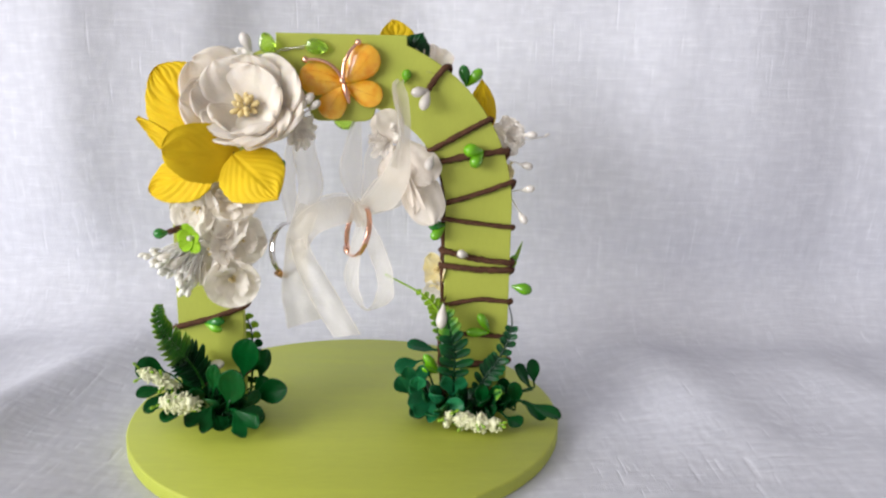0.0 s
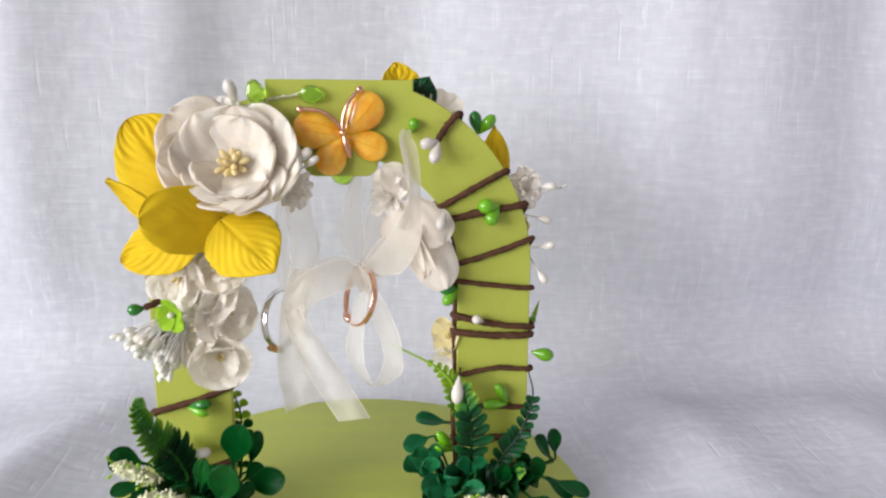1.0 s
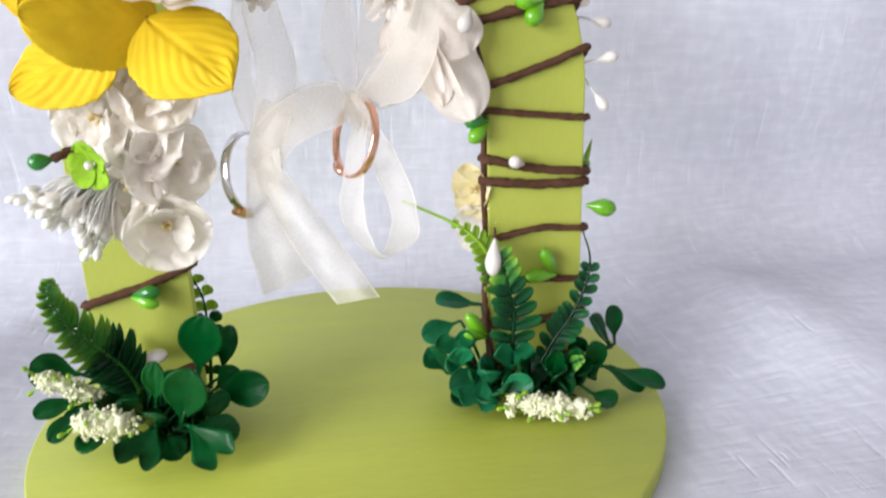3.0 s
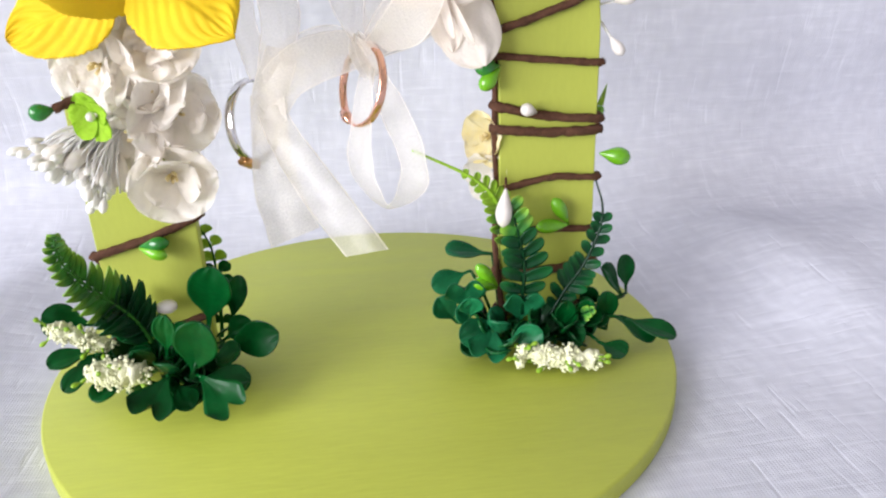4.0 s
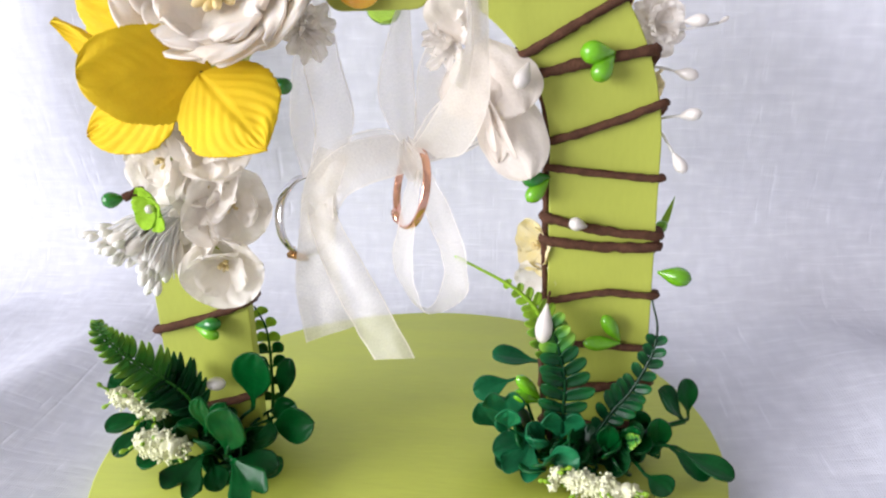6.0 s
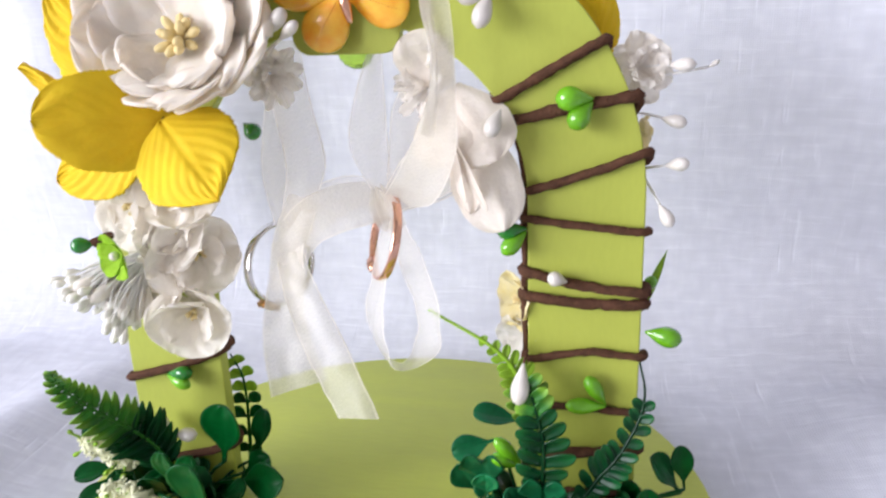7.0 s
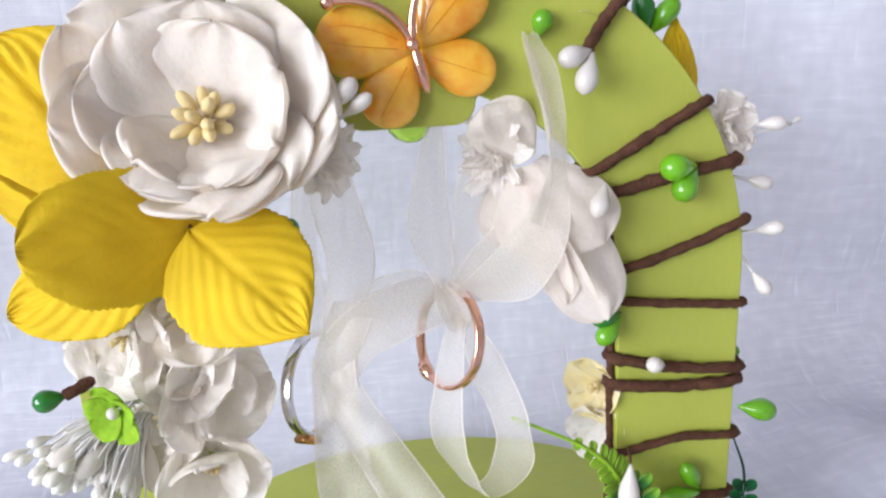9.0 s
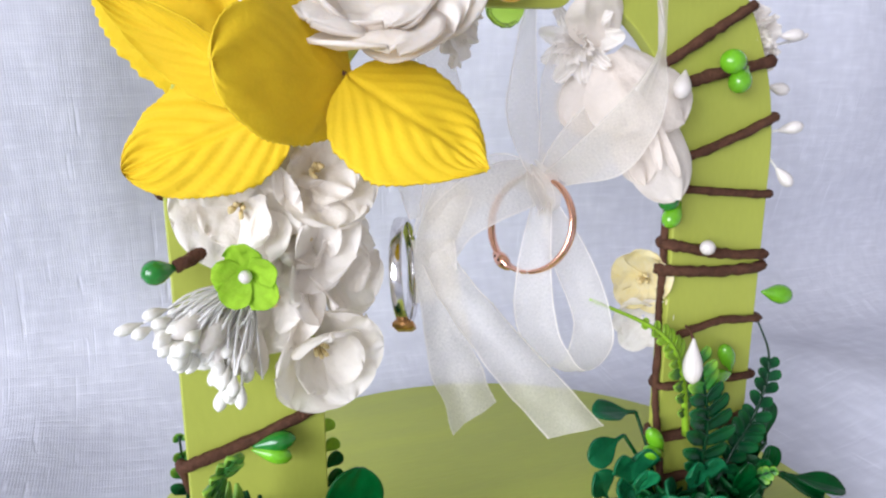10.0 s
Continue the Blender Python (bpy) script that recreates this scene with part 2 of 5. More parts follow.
AMBER_LINE = surface("dark_amber_resin", (0.66, 0.24, 0.008), 0.2, 0.2, 220.0, 0.1, 500.0, 0.0003, coat=0.5)
GEM = surface("lime_crystal", (0.60, 0.92, 0.10), 0.06, 0.1, 200.0, 0.02, 500.0, 0.0001, ior=1.55, see=0.9)
DARK = surface("dark_stone", (0.02, 0.015, 0.015), 0.2, 0.2, 300.0, 0.1, 900.0, 0.0001)
STAMEN_TIP = surface("white_stamen_tip", (0.84, 0.83, 0.76), 0.6, 0.05, 400.0, 0.3, 2500.0, 0.0002)
BLOSSOM = surface("creamy_foam_blossom", (0.72, 0.74, 0.44), 0.8, 0.08, 400.0, 0.5, 2500.0, 0.0003, tint=(0.86, 0.85, 0.66))

# ---- tools ----
def thing(name, at, label, category, group="", kind=""):
    """An empty at the foot of a thing; its parts are modelled in world coordinates."""
    ob = new(name)
    ob.empty_display_size = 0.01
    ob.location = at
    return tagged(ob, label, category, group, kind)


def part(name, bm, material, parent=None, label="", smooth=True):
    me = bpy.data.meshes.new(name)
    bmesh.ops.recalc_face_normals(bm, faces=bm.faces)
    bm.to_mesh(me)
    bm.free()
    me.materials.append(material)
    if smooth:
        me.polygons.foreach_set("use_smooth", [True] * len(me.polygons))
    ob = new(name, me)
    if parent is not None:
        ob.parent = parent
        if parent.type == "EMPTY":
            ob.matrix_parent_inverse = Matrix.Translation(-parent.location)
    return tagged(ob, label)


def spline(points, steps):
    """A smooth line through the points."""
    p = [Vector(q) for q in points]
    if len(p) == 2:
        return [p[0].lerp(p[1], i / steps) for i in range(steps + 1)]
    p = [2 * p[0] - p[1]] + p + [2 * p[-1] - p[-2]]
    line = []
    for k in range(1, len(p) - 2):
        for i in range(steps):
            t = i / steps
            a, b, c, d = p[k - 1:k + 3]
            line.append(0.5 * (2 * b + (c - a) * t + (2 * a - 5 * b + 4 * c - d) * t * t + (3 * b - a - 3 * c + d) * t ** 3))
    return line + [p[-2]]


def tube(points, radius, steps=6, sides=8, rough=0.0, taper=1.0, bm=None):
    """A round cord along the points, uneven by rough, ending at taper times its radius."""
    bm = bm or bmesh.new()
    line = spline(points, steps)
    side = None
    rings = []
    for i, q in enumerate(line):
        ahead = (line[min(i + 1, len(line) - 1)] - line[max(i - 1, 0)]).normalized()
        if side is None:
            side = ahead.orthogonal().normalized()
        side = (side - ahead * side.dot(ahead)).normalized()
        up = ahead.cross(side)
        r = radius * (1 + (taper - 1) * i / (len(line) - 1))
        ring = []
        for k in range(sides):
            a = 2 * math.pi * k / sides
            d = side * math.cos(a) + up * math.sin(a)
            wob = 1 + rough * noise.noise(q * 700 + d * 1.5)
            ring.append(bm.verts.new(q + d * r * wob))
        rings.append(ring)
    for a, b in zip(rings, rings[1:]):
        for k in range(sides):
            bm.faces.new((a[k], a[(k + 1) % sides], b[(k + 1) % sides], b[k]))
    bm.faces.new(rings[0])
    bm.faces.new(rings[-1])
    return bm


def turned(foot, along, length, profile, sides=14, rings=12, bm=None):
    """A body turned about an axis: profile(u) is its radius."""
    bm = bm or bmesh.new()
    foot, a = Vector(foot), Vector(along).normalized()
    s = a.orthogonal().normalized()
    w = a.cross(s)
    rows = []
    for i in range(rings + 1):
        u = i / rings
        r = max(profile(u), 1e-5)
        rows.append([bm.verts.new(foot + a * length * u + (s * math.cos(2 * math.pi * k / sides) + w * math.sin(2 * math.pi * k / sides)) * r) for k in range(sides)])
    for p, q in zip(rows, rows[1:]):
        for k in range(sides):
            bm.faces.new((p[k], p[(k + 1) % sides], q[(k + 1) % sides], q[k]))
    bm.faces.new(rows[0])
    bm.faces.new(rows[-1])
    return bm


def drop_profile(r):
    """A bud: thin at its stalk, fullest past the middle, round at the end."""
    return lambda u: r * (0.12 + 0.88 * math.sin(math.pi * min(1, u ** 1.5)) ** 0.75 if u < 0.63 else math.sqrt(max(0.0, 1 - ((u - 0.63) / 0.375) ** 2)))


def petal_shape(u):
    return 0.34 + 0.66 * math.sin(math.pi / 2 * min(1.0, u / 0.72)) ** 1.2


def cupped_shape(u):
    return 0.30 + 0.70 * math.sin(math.pi / 2 * min(1, u / 0.58)) ** 1.1 if u < 0.58 else max(0.0, 1 - ((u - 0.58) / 0.422) ** 2.6) ** 0.5


def lobed_shape(u):
    return 0.12 + 0.88 * math.sin(math.pi / 2 * min(1.0, u / 0.85)) ** 1.4


def oval_shape(u):
    return 0.30 + 0.70 * math.sin(math.pi / 2 * min(1, u / 0.62)) ** 1.3 if u < 0.62 else math.sqrt(max(0.0, 1 - ((u - 0.62) / 0.383) ** 2))


def leaf_shape(u):
    return max(0.02, math.sin(math.pi * u ** 0.74) ** (0.58 + 0.38 * u * u))


def round_leaf_shape(u):
    return max(0.02, math.sin(math.pi * u ** 0.85) ** 0.55)


def broad_leaf_shape(u):
    return max(0.02, math.sin(math.pi * u ** 0.88) ** 0.40)


def spoon_shape(u):
    return 0.10 + 0.12 * u if u < 0.2 else max(0.02, 0.14 + 0.86 * math.sin(math.pi / 2 * (u - 0.2) / 0.50) ** 1.2 if u < 0.70 else math.sqrt(max(0.0, 1 - ((u - 0.70) / 0.305) ** 2)))


def finger_shape(u):
    return 0.70 + 0.30 * u / 0.5 if u < 0.5 else math.sqrt(max(0.0, 1 - ((u - 0.5) / 0.505) ** 2))


def tapered_shape(u):
    return 0.85 + 0.5 * u if u < 0.3 else max(0.05, 1 - ((u - 0.3) / 0.72) ** 1.7)


def blade(foot, along, face, length, width, shape, bend=0.0, curl=0.0, cup=0.0, relief=None, nu=14, nv=8, thick=0.0004, wavy=0.0, seed=0.0, notch=0.0, blunt=0.0):
    """A leaf or petal: it grows from foot along its axis, faces face, bends towards its face (radians), curls at its end and cups across.
    blunt: how far its sides fall short of its tip, which rounds it."""
    bm = bmesh.new()
    grown = bm.verts.layers.float.new("along")
    a = Vector(along).normalized()
    n = Vector(face)
    n = (n - a * n.dot(a)).normalized()
    s = a.cross(n)
    x = z = 0.0
    rows, unders = [], []
    for i in range(nu + 1):
        u, last = 1 - (1 - i / nu) ** 1.5, 1 - (1 - max(0, i - 1) / nu) ** 1.5
        t = max(0.0, (u - 0.55) / 0.45)
        turn = bend * u + curl * t * t
        if i:
            x += length * (u - last) * math.cos(turn)
            z += length * (u - last) * math.sin(turn)
        half = width / 2 * shape(u)
        ahead, out = a * math.cos(turn) + n * math.sin(turn), n * math.cos(turn) - a * math.sin(turn)
        row, under = [], []
        for j in range(nv + 1):
            v = 2 * j / nv - 1
            rise = cup * half * v * v + (relief(u, v) if relief else 0.0)
            if wavy:
                rise += wavy * noise.noise(Vector((u * 3.1, v * 2.3 + seed * 7.7, seed * 3.3))) * (0.2 + u)
            back = length * (notch * (1 - abs(v)) ** 2 * u ** 3 + blunt * abs(v) ** 2.6 * u * u)
            edge = 1 + (0.06 * noise.noise(Vector((u * 5, seed * 5.1, v))) if wavy else 0.0)
            p = Vector(foot) + a * x + n * z - ahead * back + out * rise + s * half * v * edge
            thin = thick * (0.55 + 0.45 * min(1.0, 3 * (1 - abs(v)), 6 * (1 - u) + 0.1))
            row.append(bm.verts.new(p))
            under.append(bm.verts.new(p - out * thin))
            row[-1][grown] = under[-1][grown] = u
        rows.append(row)
        unders.append(under)
    if thick <= 0:
        bmesh.ops.delete(bm, geom=[v for under in unders for v in under], context="VERTS")
        for p, q in zip(rows, rows[1:]):
            for j in range(nv):
                bm.faces.new((p[j], p[j + 1], q[j + 1], q[j]))
        return bm
    for (p, q), (d, e) in zip(zip(rows, rows[1:]), zip(unders, unders[1:])):
        for j in range(nv):
            bm.faces.new((p[j], p[j + 1], q[j + 1], q[j]))
            bm.faces.new((d[j], e[j], e[j + 1], d[j + 1]))
        bm.faces.new((p[0], q[0], e[0], d[0]))
        bm.faces.new((p[nv], d[nv], e[nv], q[nv]))
    for j in range(nv):
        bm.faces.new((rows[0][j], unders[0][j], unders[0][j + 1], rows[0][j + 1]))
        bm.faces.new((rows[-1][j], rows[-1][j + 1], unders[-1][j + 1], unders[-1][j]))
    return bm


def box(low, high, bm=None):
    bm = bm or bmesh.new()
    m = Matrix.LocRotScale([(a + b) / 2 for a, b in zip(low, high)], None, [b - a for a, b in zip(low, high)])
    bmesh.ops.create_cube(bm, size=1, matrix=m)
    return bm


def ball(bm, at, r, detail=1):
    bmesh.ops.create_icosphere(bm, subdivisions=detail, radius=r, matrix=Matrix.Translation(at))


def ribbon(name, stations, parent, label="", steps=10, across=6, ripple=0.0004, seed=0.0, material=None):
    """A strip of organza through stations of (middle, half-width vector)."""
    mids, wides = spline([s[0] for s in stations], steps), spline([s[1] for s in stations], steps)
    bm = bmesh.new()
    uv = bm.loops.layers.uv.new("UVMap")
    rows, run, runs = [], 0.0, []
    for i, (m, w) in enumerate(zip(mids, wides)):
        if i:
            run += (m - mids[i - 1]).length
        runs.append(run)
        ahead = (mids[min(i + 1, len(mids) - 1)] - mids[max(i - 1, 0)]).normalized()
        out = ahead.cross(w).normalized()
        rows.append([bm.verts.new(m + w * v + out * (ripple * noise.noise(Vector((v * 1.4 + seed, run * 160, seed * 3))) + 0.0006 * math.cos(v * 2.2 + seed)))
                     for v in (2 * j / across - 1 for j in range(across + 1))])
    for i, (p, q) in enumerate(zip(rows, rows[1:])):
        for j in range(across):
            f = bm.faces.new((p[j], p[j + 1], q[j + 1], q[j]))
            for loop, (u, v) in zip(f.loops, ((j, i), (j + 1, i), (j + 1, i + 1), (j, i + 1))):
                loop[uv].uv = (u / across, runs[v])
    return part(name, bm, material or ORGANZA, parent, label)

# ---- setting: a room, a table and the linen swept up behind it ----
def wall(name, low, high, material=PLASTER, label="plain cream plastered wall"):
    return tagged(part(name, box(low, high), material, smooth=False), label, name.split("_")[0], kind="structure")


wall("floor", (ROOM_X0 - 0.1, ROOM_Y0 - 0.1, ROOM_Z0 - 0.1), (ROOM_X1 + 0.1, ROOM_Y1 + 0.1, ROOM_Z0), WOOD, "brown wooden floor boards of the room")
wall("ceiling", (ROOM_X0 - 0.1, ROOM_Y0 - 0.1, ROOM_Z1), (ROOM_X1 + 0.1, ROOM_Y1 + 0.1, ROOM_Z1 + 0.1), PLASTER, "plain white plastered room ceiling")
wall("wall_north", (ROOM_X0, ROOM_Y1, ROOM_Z0), (ROOM_X1, ROOM_Y1 + 0.1, ROOM_Z1))
wall("wall_south", (ROOM_X0, ROOM_Y0 - 0.1, ROOM_Z0), (ROOM_X1, ROOM_Y0, ROOM_Z1))
wall("wall_east", (ROOM_X1, ROOM_Y0, ROOM_Z0), (ROOM_X1 + 0.1, ROOM_Y1, ROOM_Z1))
bm = box((ROOM_X0 - 0.1, ROOM_Y0, ROOM_Z0), (ROOM_X0, ROOM_Y1, WINDOW_Z - WINDOW_H / 2))
box((ROOM_X0 - 0.1, ROOM_Y0, WINDOW_Z + WINDOW_H / 2), (ROOM_X0, ROOM_Y1, ROOM_Z1), bm)
box((ROOM_X0 - 0.1, ROOM_Y0, WINDOW_Z - WINDOW_H / 2), (ROOM_X0, WINDOW_Y - WINDOW_W / 2, WINDOW_Z + WINDOW_H / 2), bm)
box((ROOM_X0 - 0.1, WINDOW_Y + WINDOW_W / 2, WINDOW_Z - WINDOW_H / 2), (ROOM_X0, ROOM_Y1, WINDOW_Z + WINDOW_H / 2), bm)
tagged(part("wall_west", bm, PLASTER, smooth=False), "cream plastered wall with a large window opening", "wall", kind="structure")

table = thing("table", (0, -0.2, ROOM_Z0), "brown wooden table covered with white linen", "table")
part("tabletop", box((-0.75, -0.75, -0.034), (0.75, 0.30, -0.004)), WOOD, table, smooth=False)
for x in (-0.7, 0.7):
    for y in (-0.7, 0.25):
        part("leg", box((x - 0.03, y - 0.03, ROOM_Z0), (x + 0.03, y + 0.03, -0.034)), WOOD, table, smooth=False)
part("back_board", box((-0.70, 0.185, -0.004), (0.70, 0.20, 0.60)), WOOD, table, "board that holds the cloth up", smooth=False)

BACK_Y, SWEEP = 0.128, 0.05


def ridge(x, y, x0, y0, x1, y1, wide):
    """1 on a straight crease from one place to another, falling to 0 beside and past it."""
    dx, dy = x1 - x0, y1 - y0
    l2 = dx * dx + dy * dy
    t = max(0.0, min(1.0, ((x - x0) * dx + (y - y0) * dy) / l2))
    d = math.hypot(x - x0 - t * dx, y - y0 - t * dy)
    return math.exp(-(d / wide) ** 2) * math.sin(math.pi * min(1, max(0.0, 0.15 + 0.7 * t)))


def linen():
    """One sheet: flat on the table, swept up in a curve and hanging in faint folds."""
    flat = 0.62
    arc = math.pi / 2 * SWEEP
    columns = [-0.72 + 1.44 * i / 240 for i in range(241)]
    rows = [flat * (1 - (1 - i / 120) ** 1.0) for i in range(120)] + [flat + arc * i / 24 for i in range(24)] + [flat + arc + 0.48 * i / 110 for i in range(111)]
    bm = bmesh.new()
    uv = bm.loops.layers.uv.new("UVMap")
    grid = []
    for s in rows:
        line = []
        for x in columns:
            if s <= flat:
                y, z, ny, nz = BACK_Y - SWEEP - flat + s, 0.0, 0.0, 1.0
            elif s <= flat + arc:
                a = (s - flat) / SWEEP
                y, z, ny, nz = BACK_Y - SWEEP + SWEEP * math.sin(a), SWEEP * (1 - math.cos(a)), -math.sin(a), math.cos(a)
            else:
                y, z, ny, nz = BACK_Y, SWEEP + s - flat - arc, -1.0, 0.0
            up = min(1.0, max(0.0, (s - flat) / 0.10))
            clear = min(1.0, max(0.0, (math.hypot(x, y) - 0.094) / 0.05))
            h = up * (0.009 * math.sin(x * 21 - 1.9 + 0.7 * noise.noise(Vector((x * 4, z * 5, 1)))) + 0.007 * noise.noise(Vector((x * 6.0, z * 2.5, 4.2))))
            h += up * 0.005 * noise.noise(Vector((x * 17, z * 5, 9.1)))
            # upright folds and the bulge above the sweep
            drift = 0.012 * noise.noise(Vector((z * 7, 3.1, 0.4)))
            for x0, wide, deep in ((-0.150, 0.016, 0.0030), (-0.080, 0.018, 0.0035), (0.168, 0.020, 0.0030)):
                h += up * deep * math.exp(-((x + drift - x0) / wide) ** 2)
            h += up * min(0.04, 0.30 * x * x)
            rise = min(1.0, max(0.0, (z - 0.055 - 0.03 * noise.noise(Vector((x * 6, 0.7, 5)))) / 0.07))
            h += 0.008 * rise * rise * (3 - 2 * rise)
            h += clear * (1 - 0.6 * up) * (0.0035 + 0.0045 * noise.noise(Vector((x * 11, y * 11, 2.7))) + 0.0015 * noise.noise(Vector((x * 30, y * 30, 7.7))))
            # creases that fan out on the table
            h += clear * (1 - up) * (0.009 * ridge(x, y, -0.116, 0.080, -0.215, -0.210, 0.022) + 0.007 * ridge(x, y, -0.15, 0.09, -0.36, 0.0, 0.02)
                                     + 0.004 * ridge(x, y, -0.10, -0.07, -0.17, -0.20, 0.016) + 0.005 * ridge(x, y, 0.150, 0.085, 0.163, -0.02, 0.022) + 0.003 * ridge(x, y, 0.23, 0.09, 0.27, -0.05, 0.03))
            line.append(bm.verts.new((x, y + ny * h, z + nz * h)))
        grid.append(line)
    for i in range(len(rows) - 1):
        for j in range(len(columns) - 1):
            f = bm.faces.new((grid[i][j], grid[i][j + 1], grid[i + 1][j + 1], grid[i + 1][j]))
            for loop, (p, q) in zip(f.loops, ((i, j), (i, j + 1), (i + 1, j + 1), (i + 1, j))):
                loop[uv].uv = (columns[q], rows[p])
    bmesh.ops.recalc_face_normals(bm, faces=bm.faces)
    return bm


tagged(part("linen_backdrop", linen(), LINEN), "white slubbed linen cloth laid over the table and swept up behind", "cloth", kind="structure")

# ---- the ring stand: a round base with an upright arch ----
BASE_TOP, ARCH_X, FRONT, BACK = 0.006, -0.0017, -0.0044, -0.0002
R_OUT, R_IN, ARCH_Z = 0.0695, 0.0421, 0.0948

stand = thing("arch_stand", (0, 0, 0), "lime green painted wooden arch on a round base", "ring stand")
part("base", turned((0, 0, 0), (0, 0, 1), BASE_TOP, lambda u: 0.0908 - 0.0007 * max(0, abs(2 * u - 1) - 0.75) ** 2 / 0.0625, 128, 24), PAINT_LIT, stand)


def arch_outline():
    """The arch's front: two legs, a half ring, a flat crown and a short tab below it."""
    turn = [math.pi * i / 56 for i in range(57)]
    top, half_top = 0.1632, 0.0257
    outer = [(R_OUT * math.cos(a), ARCH_Z + R_OUT * math.sin(a)) for a in turn]
    right = [p for p in outer if p[0] > half_top]
    left = [p for p in outer if p[0] < -half_top]
    step = ARCH_Z + math.sqrt(R_OUT ** 2 - half_top ** 2)
    crown = [(half_top, step), (half_top, top), (-half_top, top), (-half_top, step)]
    tab_low, tab_half, tab_r = 0.1295, 0.0130, 0.0045
    neck = ARCH_Z + math.sqrt(R_IN ** 2 - tab_half ** 2)
    tab = [(-tab_half - 0.0006, neck)]
    for i in range(9):
        a = math.pi + math.pi / 2 * i / 8
        tab.append((-tab_half + tab_r + tab_r * math.cos(a), tab_low + tab_r + tab_r * math.sin(a)))
    tab += [(-x, z) for x, z in reversed(tab)]
    inner = [(R_IN * math.cos(a), ARCH_Z + R_IN * math.sin(a)) for a in turn]
    inner_left = [p for p in reversed(inner) if p[0] < -tab_half - 0.001]
    inner_right = [p for p in reversed(inner) if p[0] > tab_half + 0.001]
    return [(R_OUT, BASE_TOP)] + right + crown + left + [(-R_OUT, BASE_TOP), (-R_IN, BASE_TOP)] + inner_left + tab + inner_right + [(R_IN, BASE_TOP)]


bm = bmesh.new()
face = bm.faces.new([bm.verts.new((ARCH_X + x, FRONT, z)) for x, z in arch_outline()])
made = bmesh.ops.extrude_face_region(bm, geom=[face])
bmesh.ops.translate(bm, verts=[v for v in made["geom"] if isinstance(v, bmesh.types.BMVert)], vec=(0, BACK - FRONT, 0))
rim = [e for e in bm.edges if abs(e.verts[0].co.y - e.verts[1].co.y) < 1e-6]
bmesh.ops.bevel(bm, geom=rim, offset=0.00035, segments=2, affect="EDGES", profile=0.5)
bmesh.ops.triangulate(bm, faces=[f for f in bm.faces if len(f.verts) > 4])
part("arch", bm, PAINT_SHADED, stand, smooth=False)


def twine(name, points, label, r=0.00120):
    t = thing(name, points[0], label, "twine", "brown twine")
    part("cord", tube(points, r, 8, 10, 0.40), TWINE, t)
    return t


# twine wound down one leg: over the front from inside to outside, back behind it
Y0, Y1 = FRONT - 0.0009, BACK + 0.0012
turns = [((0.0329, 0.1188), (0.0578, 0.1308)), ((0.0369, 0.1137), (0.0648, 0.1187)), ((0.0399, 0.0976), (0.0676, 0.1058)), ((0.0401, 0.0901), (0.0682, 0.0874)),
         ((0.0399, 0.0770), (0.0683, 0.0723)), ((0.0400, 0.0705), (0.0682, 0.0692)), ((0.0404, 0.0540), (0.0685, 0.0554)), ((0.0404, 0.0408), (0.0683, 0.0399)),
         ((0.0404, 0.0275), (0.0683, 0.0290)), ((0.0404, 0.0150), (0.0683, 0.0160))]
wound = thing("twine", (0.0545, -0.003, 0.0070), "brown paper-wrapped twine wound round the green leg", "twine", "brown twine")
for i, ((xa, za), (xb, zb)) in enumerate(turns):
    sag = 0.0006 * math.sin(i * 2.1)
    mid = ((xa + xb) / 2, Y0 - 0.0002, (za + zb) / 2 + sag + (0.0016 if i == 6 else -0.0014 if i == 4 else 0))
    path = [(xa + 0.002, Y1, za), (xa - 0.0009, (Y0 + Y1) / 2, za), (xa + 0.0012, Y0, za + 0.0002 * (1 if i % 2 else -1)), mid, (xb - 0.0012, Y0, zb), (xb + 0.0003, (Y0 + Y1) / 2, zb - 0.0004)]
    if i + 1 < len(turns):
        (xc, zc) = turns[i + 1][0]
        path += [(xb - 0.002, Y1, (0.75 * zb + 0.25 * zc)), (xc + 0.002, Y1, zc)]
    part("turn", tube(path, 0.00115 * (1 + 0.18 * math.sin(i * 1.7)), 8, 10, 0.45), TWINE, wound)
twine("twine", [(0.0372, -0.002, 0.1125), (0.0392, -0.0028, 0.104), (0.0397, -0.0020, 0.096), (0.0394, -0.0030, 0.088), (0.0396, -0.0022, 0.079), (0.0393, -0.0030, 0.070), (0.0398, -0.002, 0.061), (0.0396, -0.003, 0.05), (0.039, -0.004, 0.038), (0.0395, -0.006, 0.026), (0.041, -0.0062, 0.014), (0.043, -0.006, 0.0075)],
      "brown twine running down the inner edge of the leg", 0.0009)
twine("twine", [(0.0325, Y0 - 0.0012, 0.1425), (0.0350, Y0 - 0.0004, 0.1462), (0.0376, Y0 - 0.0003, 0.1496), (0.0398, Y0, 0.1514), (0.0410, -0.002, 0.1512), (0.0408, Y1, 0.1490), (0.037, Y1, 0.134)], "short brown twine end bent over the arch's edge")
twine("twine", [(-0.0705, Y1, 0.034), (-0.0722, -0.002, 0.0415), (-0.0706, Y0, 0.0432), (-0.057, Y0 - 0.0003, 0.0470), (-0.0446, Y0, 0.0517), (-0.0428, -0.002, 0.0524), (-0.0450, Y1, 0.054), (-0.068, Y1, 0.062)], "brown twine tied slantwise round the green leg")
twine("twine", [(-0.0722, -0.002, 0.0150), (-0.0706, Y0, 0.0165), (-0.0570, Y0 - 0.0003, 0.0190), (-0.0446, Y0, 0.0225), (-0.0428, -0.002, 0.0235), (-0.0450, Y1, 0.025)], "brown twine round the foot of the leg")
